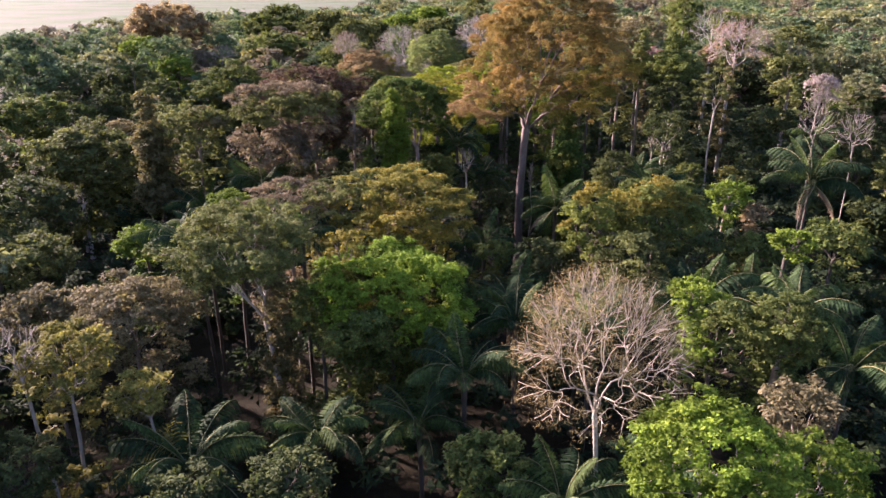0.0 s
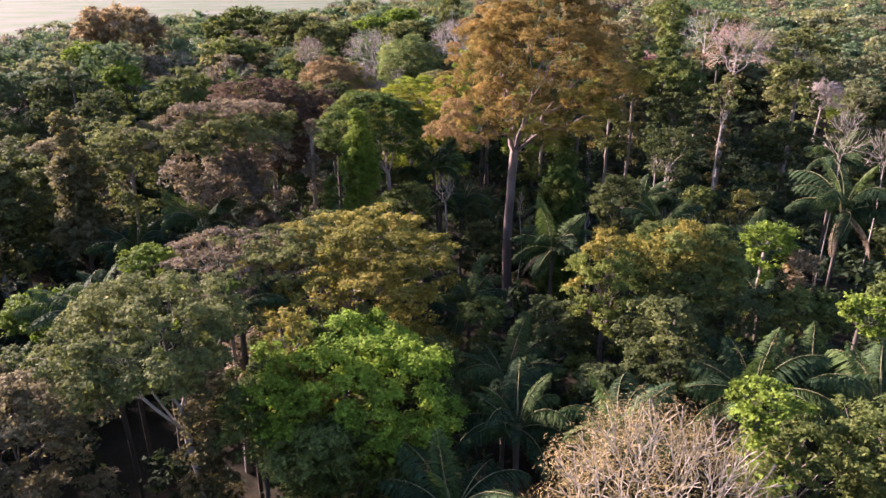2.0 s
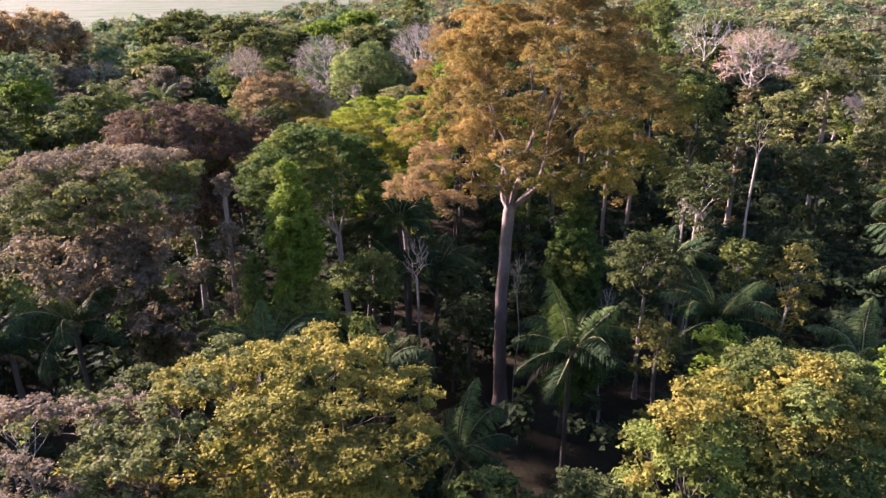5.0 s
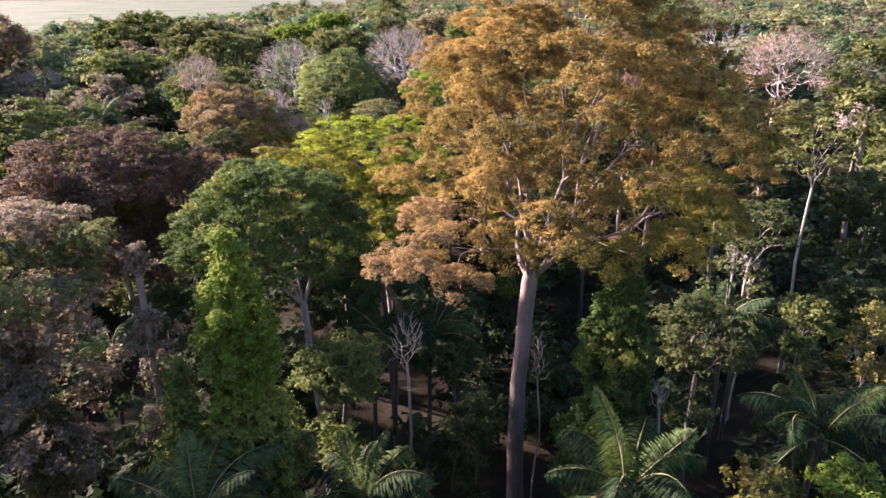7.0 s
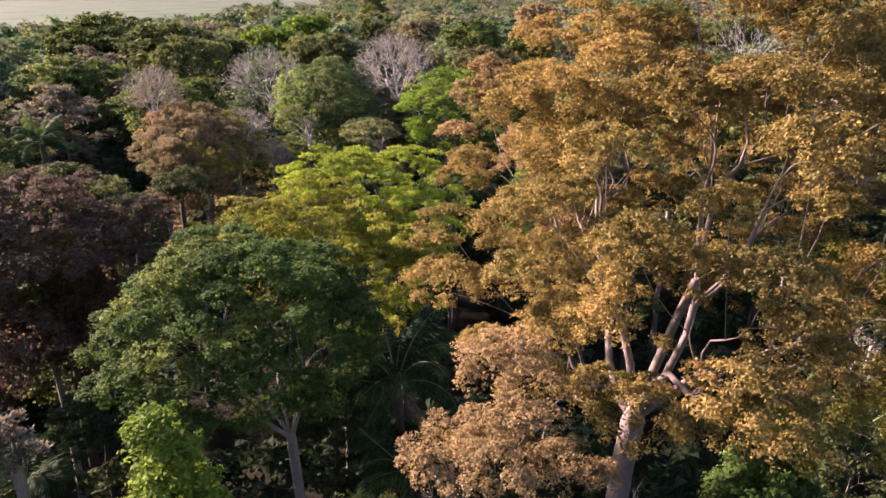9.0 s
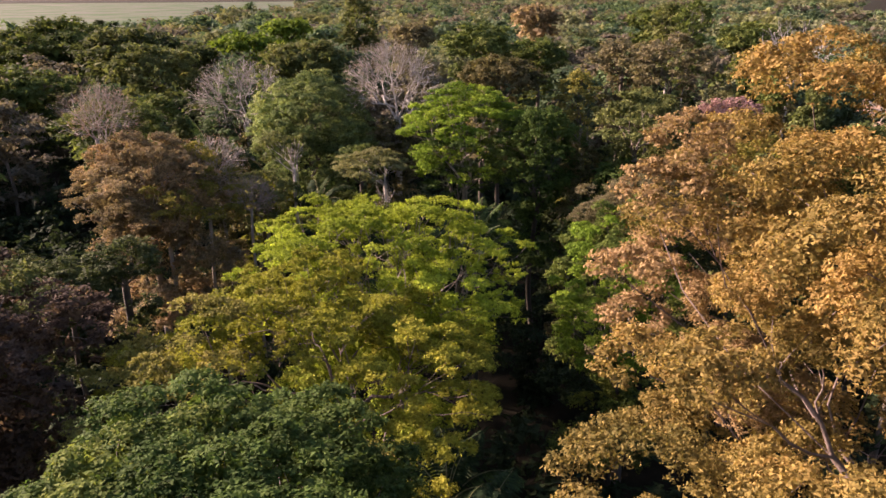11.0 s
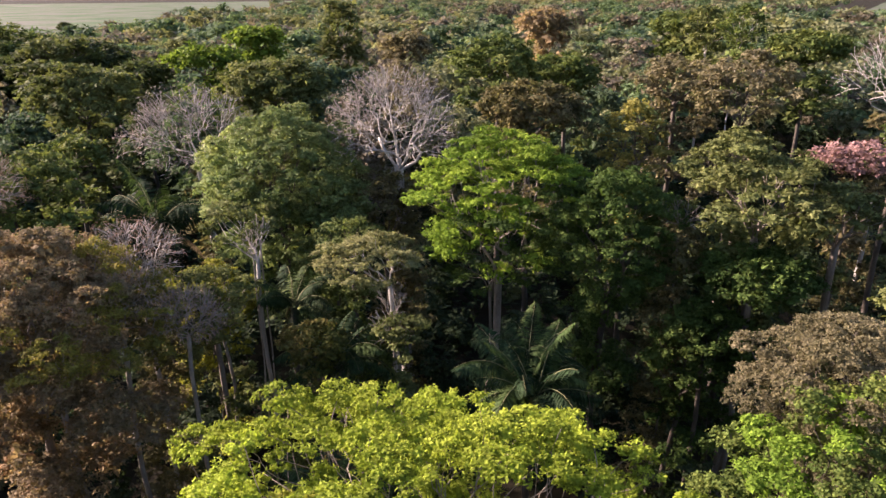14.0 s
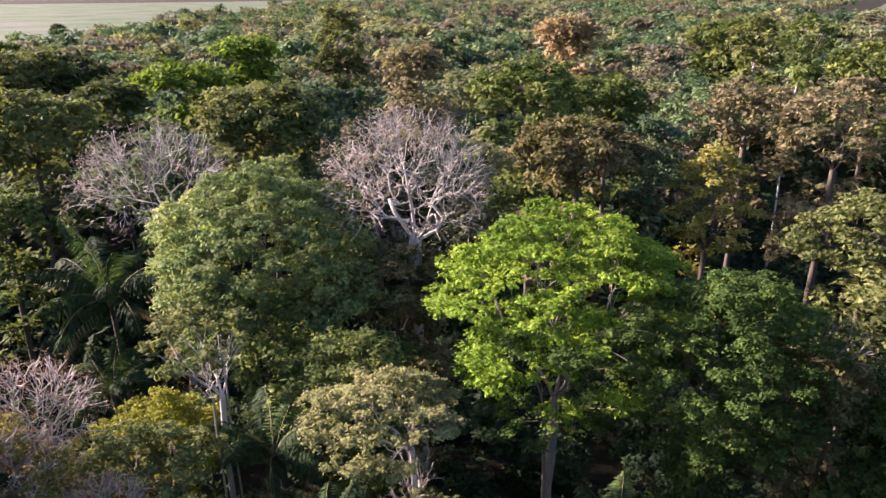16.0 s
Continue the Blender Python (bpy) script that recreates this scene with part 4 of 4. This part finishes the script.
tree("umbrella_tree", "umbrella", "green", "dark", -62.8, 285.0, 20.9, 30.0, 18.2, "flat topped dark green crown")
tree("bare_tree", "bare", "pinkt", "pale", -21.0, 150.0, 23.2, 29.0, 3.8, "leafless tree with pinkish tips")
tree("broadleaf_tree", "dome", "rust", "grey", -15.2, 142.0, 17.8, 25.8, 5.8, "rusty brown crowned forest tree")
tree("bare_tree", "bare", "greyt", "pale", -66.5, 215.0, 15.3, 21.7, 5.3, "pale leafless crown of a tree")
tree("bare_tree", "bare", "greyt", "pale", -3.1, 150.0, 21.0, 23.3, 1.0, "slender pale stem with a few bare twigs", foot=(-3.0, 150.0), trunk_r=0.06)
tree("bare_tree", "bare", "greyt", "pale", -3.5, 148.0, 20.8, 23.0, 0.8, "slender pale stem with a few bare twigs", foot=(-3.4, 148.0), trunk_r=0.06)
tree("bare_tree", "bare", "greyt", "white", 3.8, 143.0, 15.9, 18.7, 0.9, "thin forked pale stem beside a larger trunk", foot=(6.0, 143.0), trunk_r=0.1)
tree("bare_tree", "bare", "greyt", "pale", 11.8, 90.0, 12.0, 16.4, 0.8, "thin dead stem beside a great trunk", trunk_r=0.06)
tree("bare_tree", "bare", "greyt", "pale", 18.5, 86.0, 11.9, 14.9, 0.8, "broken pale stem among shrubs", trunk_r=0.12)
tree("bare_tree", "bare", "greyt", "pale", 30.7, 100.0, 14.5, 17.6, 1.4, "slender forked stem in shade", foot=(30.6, 100.0), trunk_r=0.1)
tree("bare_tree", "bare", "greyt", "pale", 33.2, 101.0, 12.8, 16.1, 1.2, "slender forked stem in shade", foot=(32.9, 101.0), trunk_r=0.1)
tree("bare_tree", "bare", "greyt", "white", -51.5, 95.0, 8.0, 10.2, 1.6, "pale trunk of a broken tree", trunk_r=0.25)
tree("bare_tree", "bare", "greyt", "pale", 4.7, 143.0, 17.0, 20.9, 1.3, "thin pale stem with crooked twigs", foot=(5.0, 143.0), trunk_r=0.1)
tree("bare_tree", "bare", "greyt", "pale", 55.9, 93.0, 16.0, 22.5, 2.7, "thin leafless tree with whitish stem", trunk_r=0.08)
tree("bare_tree", "bare", "pinkt", "pale", -10.8, 143.0, 19.2, 24.1, 3.5, "leafless tree with dense pinkish brown twigs", fine=1)
tree("bare_tree", "bare", "pinkt", "pale", -7.1, 142.0, 18.3, 21.9, 2.3, "leafless tree with dense pinkish brown twigs", fine=1)

palm(-16.0, 36.0, 9.2, 5.6)
palm(1.5, 42.5, 12.0, 5.0)
palm(6.7, 31.0, 10.6, 4.5)
palm(6.3, 58.5, 10.2, 5.0)
palm(13.4, 78.5, 12.8, 5.5)
palm(24.5, 79.5, 14.3, 5.0)
palm(4.4, 70.0, 11.2, 4.5)
palm(-12.4, 91.5, 8.7, 4.5)
palm(-22.8, 84.5, 13.9, 5.5)
palm(-12.6, 58.0, 16.7, 4.0)
palm(-32.0, 88.5, 9.7, 5.5)
palm(5.7, 49.0, 12.8, 4.5)
palm(11.4, 47.0, 13.5, 4.5)
palm(20.6, 50.0, 13.4, 5.5)
palm(30.4, 72.0, 14.6, 4.5)
palm(46.2, 84.0, 14.5, 7.5)
palm(27.4, 63.5, 13.3, 4.5)
palm(25.5, 52.0, 12.7, 5.0)
palm(-22.6, 62.0, 15.2, 5.0)
palm(-22.6, 58.0, 15.8, 5.0)
palm(3.2, 108.0, 13.7, 4.5)
palm(28.0, 96.0, 12.3, 4.5)
palm(53.2, 98.0, 16.7, 4.5)
palm(-0.1, 84.0, 8.7, 5.0)
palm(-7.6, 78.0, 13.6, 5.0)
palm(-20.6, 105.0, 8.0, 4.5)
palm(5.6, 100.0, 10.9, 5.0)
palm(30.4, 98.0, 11.0, 4.0)
palm(1.2, 102.0, 10.5, 4.0)
palm(2.0, 101.0, 15.6, 5.0)
palm(2.7, 97.0, 12.0, 4.5)
palm(11.6, 136.0, 15.4, 4.5)
palm(11.5, 137.0, 15.1, 5.0)
palm(12.7, 140.0, 14.8, 4.5)
palm(-14.0, 175.0, 14.6, 7.5)
palm(1.2, 143.0, 15.3, 4.0)
palm(-13.2, 168.0, 10.5, 4.5)
palm(0.1, 131.0, 14.5, 4.0)
palm(-1.2, 150.0, 16.2, 4.0)
palm(-36.9, 160.0, 18.5, 4.5)
palm(-38.7, 165.0, 17.7, 4.0)
palm(-70.0, 160.0, 19.7, 4.5)
palm(-30.5, 60.0, 10.1, 4.5)
palm(21.8, 53.0, 12.1, 5.0)
palm(27.6, 48.5, 13.8, 5.0)
palm(29.8, 44.0, 11.6, 5.0)
palm(13.3, 34.0, 9.5, 4.0)
palm(-8.6, 40.0, 8.6, 4.5)
palm(-1.8, 42.0, 8.2, 4.5)

# pasture trees
for px, py, h in ((-245, 355, 6.0), (-205, 372, 7.5), (-262, 520, 9.0), (-170, 470, 8.0), (-140, 560, 9.0), (-96, 700, 9.0)):
    tagged(palm(px, py, h, 4.5), "lone feather palm on open pasture")
for px, py, w in ((-222, 360, 4.0), (-250, 640, 6.0), (-150, 640, 5.0), (-185, 820, 7.0)):
    tree("pasture_tree", "dome", "dark", "dark", px, py, 2.0, 2.0 + w * 1.3, w, "lone dark rounded tree on open pasture", size=0.9)

# ---- trees that fill the wood between and behind ----
KNOWN = []
for o in [o for o in bpy.data.objects if o.parent is None and o.type == "EMPTY"]:
    KNOWN.append((o["mid"][0], o["mid"][1], o["mid"][2]) if "mid" in o else (o.location.x, o.location.y, 1.5))
    if "mid" in o:
        del o["mid"]

def stock(style, colour, bark, R, H, zb, size, n, name="broadleaf_tree", label="", fine=0, fz=0.75):
    """A tree to be copied about the wood."""
    return tree(name, style, colour, bark, 0, 0, zb, zb + H, R, label, n=n, fz=fz, size=size, fine=fine, group="trees of the forest")


# understorey leaf colours are darkened to stand in for shade in the gaps
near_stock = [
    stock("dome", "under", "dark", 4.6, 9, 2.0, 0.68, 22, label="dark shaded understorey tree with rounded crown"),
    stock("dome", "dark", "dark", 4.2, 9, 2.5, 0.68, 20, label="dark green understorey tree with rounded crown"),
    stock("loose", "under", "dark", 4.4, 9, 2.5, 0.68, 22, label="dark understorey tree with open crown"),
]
# the far_ colours here carry the painted haze
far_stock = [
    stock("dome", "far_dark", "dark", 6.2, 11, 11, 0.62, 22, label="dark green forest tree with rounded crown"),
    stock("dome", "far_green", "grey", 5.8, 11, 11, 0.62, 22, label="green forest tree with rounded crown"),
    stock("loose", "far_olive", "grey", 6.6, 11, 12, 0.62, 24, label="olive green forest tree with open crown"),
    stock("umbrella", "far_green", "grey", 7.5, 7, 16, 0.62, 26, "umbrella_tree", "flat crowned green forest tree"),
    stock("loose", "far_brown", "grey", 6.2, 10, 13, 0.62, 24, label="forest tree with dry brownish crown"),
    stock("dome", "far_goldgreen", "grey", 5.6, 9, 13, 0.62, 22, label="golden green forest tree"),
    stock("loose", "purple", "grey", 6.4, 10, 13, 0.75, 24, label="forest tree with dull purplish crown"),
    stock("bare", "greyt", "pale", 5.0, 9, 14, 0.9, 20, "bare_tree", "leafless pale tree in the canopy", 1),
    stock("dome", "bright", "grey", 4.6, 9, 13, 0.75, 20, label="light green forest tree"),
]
mid_stock = [
    stock("dome", "dark", "dark", 5.6, 11, 9, 0.40, 26, label="dark green forest tree with rounded crown"),
    stock("loose", "green", "dark", 5.4, 11, 9, 0.40, 26, label="green forest tree with uneven crown"),
    stock("loose", "olive", "grey", 5.8, 11, 9, 0.40, 28, label="olive green forest tree with open crown"),
    stock("dome", "brown", "grey", 5.2, 10, 10, 0.40, 26, label="forest tree with dry brownish crown"),
]
far_odds = [0.12, 0.17, 0.22, 0.13, 0.13, 0.05, 0.08, 0.07, 0.03]


def scatter(kinds, odds, places, low, high):
    used = set()
    for x, y in places:
        k = int(rng.choice(len(kinds), p=odds))
        s = rng.uniform(low, high)
        m = Matrix.Translation((x, y, 0)) @ Matrix.Rotation(rng.uniform(0, 6.28), 4, "Z") @ Matrix.Diagonal((s, s, s * rng.uniform(0.88, 1.08), 1))
        if k not in used:
            used.add(k)
            kinds[k].matrix_basis = m
        else:
            copy_thing(kinds[k], m)


def open_spots(x0, x1, y0, y1, gap, room):
    """Jittered places that keep clear of the trees already named."""
    out = []
    for y in np.arange(y0, y1, gap):
        for x in np.arange(x0, x1, gap):
            px, py = x + rng.uniform(-0.42, 0.42) * gap, y + rng.uniform(-0.42, 0.42) * gap
            if not forest_edge(py) + 6 < px < right_edge(py) - 6:
                continue
            if all((px - a) ** 2 + (py - b) ** 2 > (c * 0.75 + room) ** 2 for a, b, c in KNOWN):
                out.append((px, py))
    return out


def in_view(spots, slack):
    return [(x, y) for x, y in spots if abs(x - 0.12 * max(y, 0)) < slack + 0.72 * max(y, 0)]


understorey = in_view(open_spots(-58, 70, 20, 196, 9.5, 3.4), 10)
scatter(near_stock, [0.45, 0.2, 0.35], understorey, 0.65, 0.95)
canopy = [(x, y) for x, y in open_spots(-190, 260, 24, 320, 11.0, 4.0) if y > 195 or abs(x - 0.1 * y) > 36 + 0.18 * y]
canopy = sorted(in_view(canopy, 12), key=lambda p: math.hypot(p[0], p[1] - 100))
# unseen trees, added left of the view to block the low sun
unseen_sun_blockers = [(x, y) for x, y in open_spots(-125, -44, -12, 130, 13.0, 4.5) if abs(x - 0.12 * y) > 12 + 0.72 * max(y, 0)]
scatter(mid_stock, [0.3, 0.3, 0.26, 0.14], canopy[:36], 0.8, 1.12)
scatter(far_stock, far_odds, canopy[36:92], 0.78, 1.12)
# the added sun-blocking trees join the leftover canopy in one list
beyond = unseen_sun_blockers + canopy[92:]

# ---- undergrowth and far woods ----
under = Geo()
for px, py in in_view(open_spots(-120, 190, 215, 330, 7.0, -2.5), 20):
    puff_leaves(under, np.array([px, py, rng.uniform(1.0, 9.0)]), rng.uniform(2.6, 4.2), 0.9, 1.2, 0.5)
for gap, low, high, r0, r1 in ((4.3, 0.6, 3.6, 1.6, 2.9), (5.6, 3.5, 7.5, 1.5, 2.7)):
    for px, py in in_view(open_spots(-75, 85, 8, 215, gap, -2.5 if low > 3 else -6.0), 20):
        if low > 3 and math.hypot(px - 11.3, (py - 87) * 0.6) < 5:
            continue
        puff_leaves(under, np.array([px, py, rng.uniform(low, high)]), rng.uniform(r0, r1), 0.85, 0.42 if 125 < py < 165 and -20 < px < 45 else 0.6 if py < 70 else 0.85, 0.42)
# undergrowth takes the leaf colour that has the shade painted in
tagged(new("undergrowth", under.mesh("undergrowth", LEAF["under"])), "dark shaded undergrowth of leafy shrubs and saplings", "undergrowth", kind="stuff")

spare = len(beyond)
# distant canopy, its haze painted into the leaf tones
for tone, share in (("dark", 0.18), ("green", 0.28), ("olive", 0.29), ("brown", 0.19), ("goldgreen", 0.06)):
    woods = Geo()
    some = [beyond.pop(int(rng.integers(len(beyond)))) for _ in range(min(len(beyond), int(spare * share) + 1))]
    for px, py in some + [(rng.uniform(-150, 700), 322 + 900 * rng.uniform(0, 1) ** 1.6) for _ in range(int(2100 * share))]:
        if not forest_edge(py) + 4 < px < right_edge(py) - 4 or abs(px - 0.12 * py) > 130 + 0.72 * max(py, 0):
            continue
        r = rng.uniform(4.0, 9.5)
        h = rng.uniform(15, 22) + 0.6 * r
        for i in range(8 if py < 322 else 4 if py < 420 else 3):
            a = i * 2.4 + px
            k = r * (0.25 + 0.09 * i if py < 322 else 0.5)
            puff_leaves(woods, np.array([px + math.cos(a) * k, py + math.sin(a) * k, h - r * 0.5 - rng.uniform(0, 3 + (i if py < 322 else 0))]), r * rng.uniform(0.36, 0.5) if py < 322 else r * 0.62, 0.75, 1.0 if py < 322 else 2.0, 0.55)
    tagged(new("far_woods", woods.mesh("far_woods", HAZED_LEAF[tone])), "distant unbroken forest canopy plus unseen trees added to block sun", "forest", kind="stuff")

for tone, skip in (("green", 0), ("dark", 1), ("olive", 2)):
    around = Geo()
    spots = [p for p in open_spots(-92, 105, -48, 118, 8.5, 2.0) if abs(p[0] - 0.12 * max(p[1], 0)) > 13 + 0.72 * max(p[1], 0) or p[1] < 2]
    for px, py in spots[skip::3]:
        r, h = rng.uniform(3.2, 5.0), rng.uniform(10, 16)
        for i in range(7):
            a = i * 2.4 + px
            k = r * (0.15 + 0.11 * i)
            puff_leaves(around, np.array([px + math.cos(a) * k, py + math.sin(a) * k, h * (1 - 0.13 * i)]), r * rng.uniform(0.42, 0.56), 0.8, 1.1, 0.55)
    tagged(new("surrounding_woods", around.mesh("surrounding_woods", LEAF[tone])), "unbroken canopy of mixed green forest trees", "forest", kind="stuff")
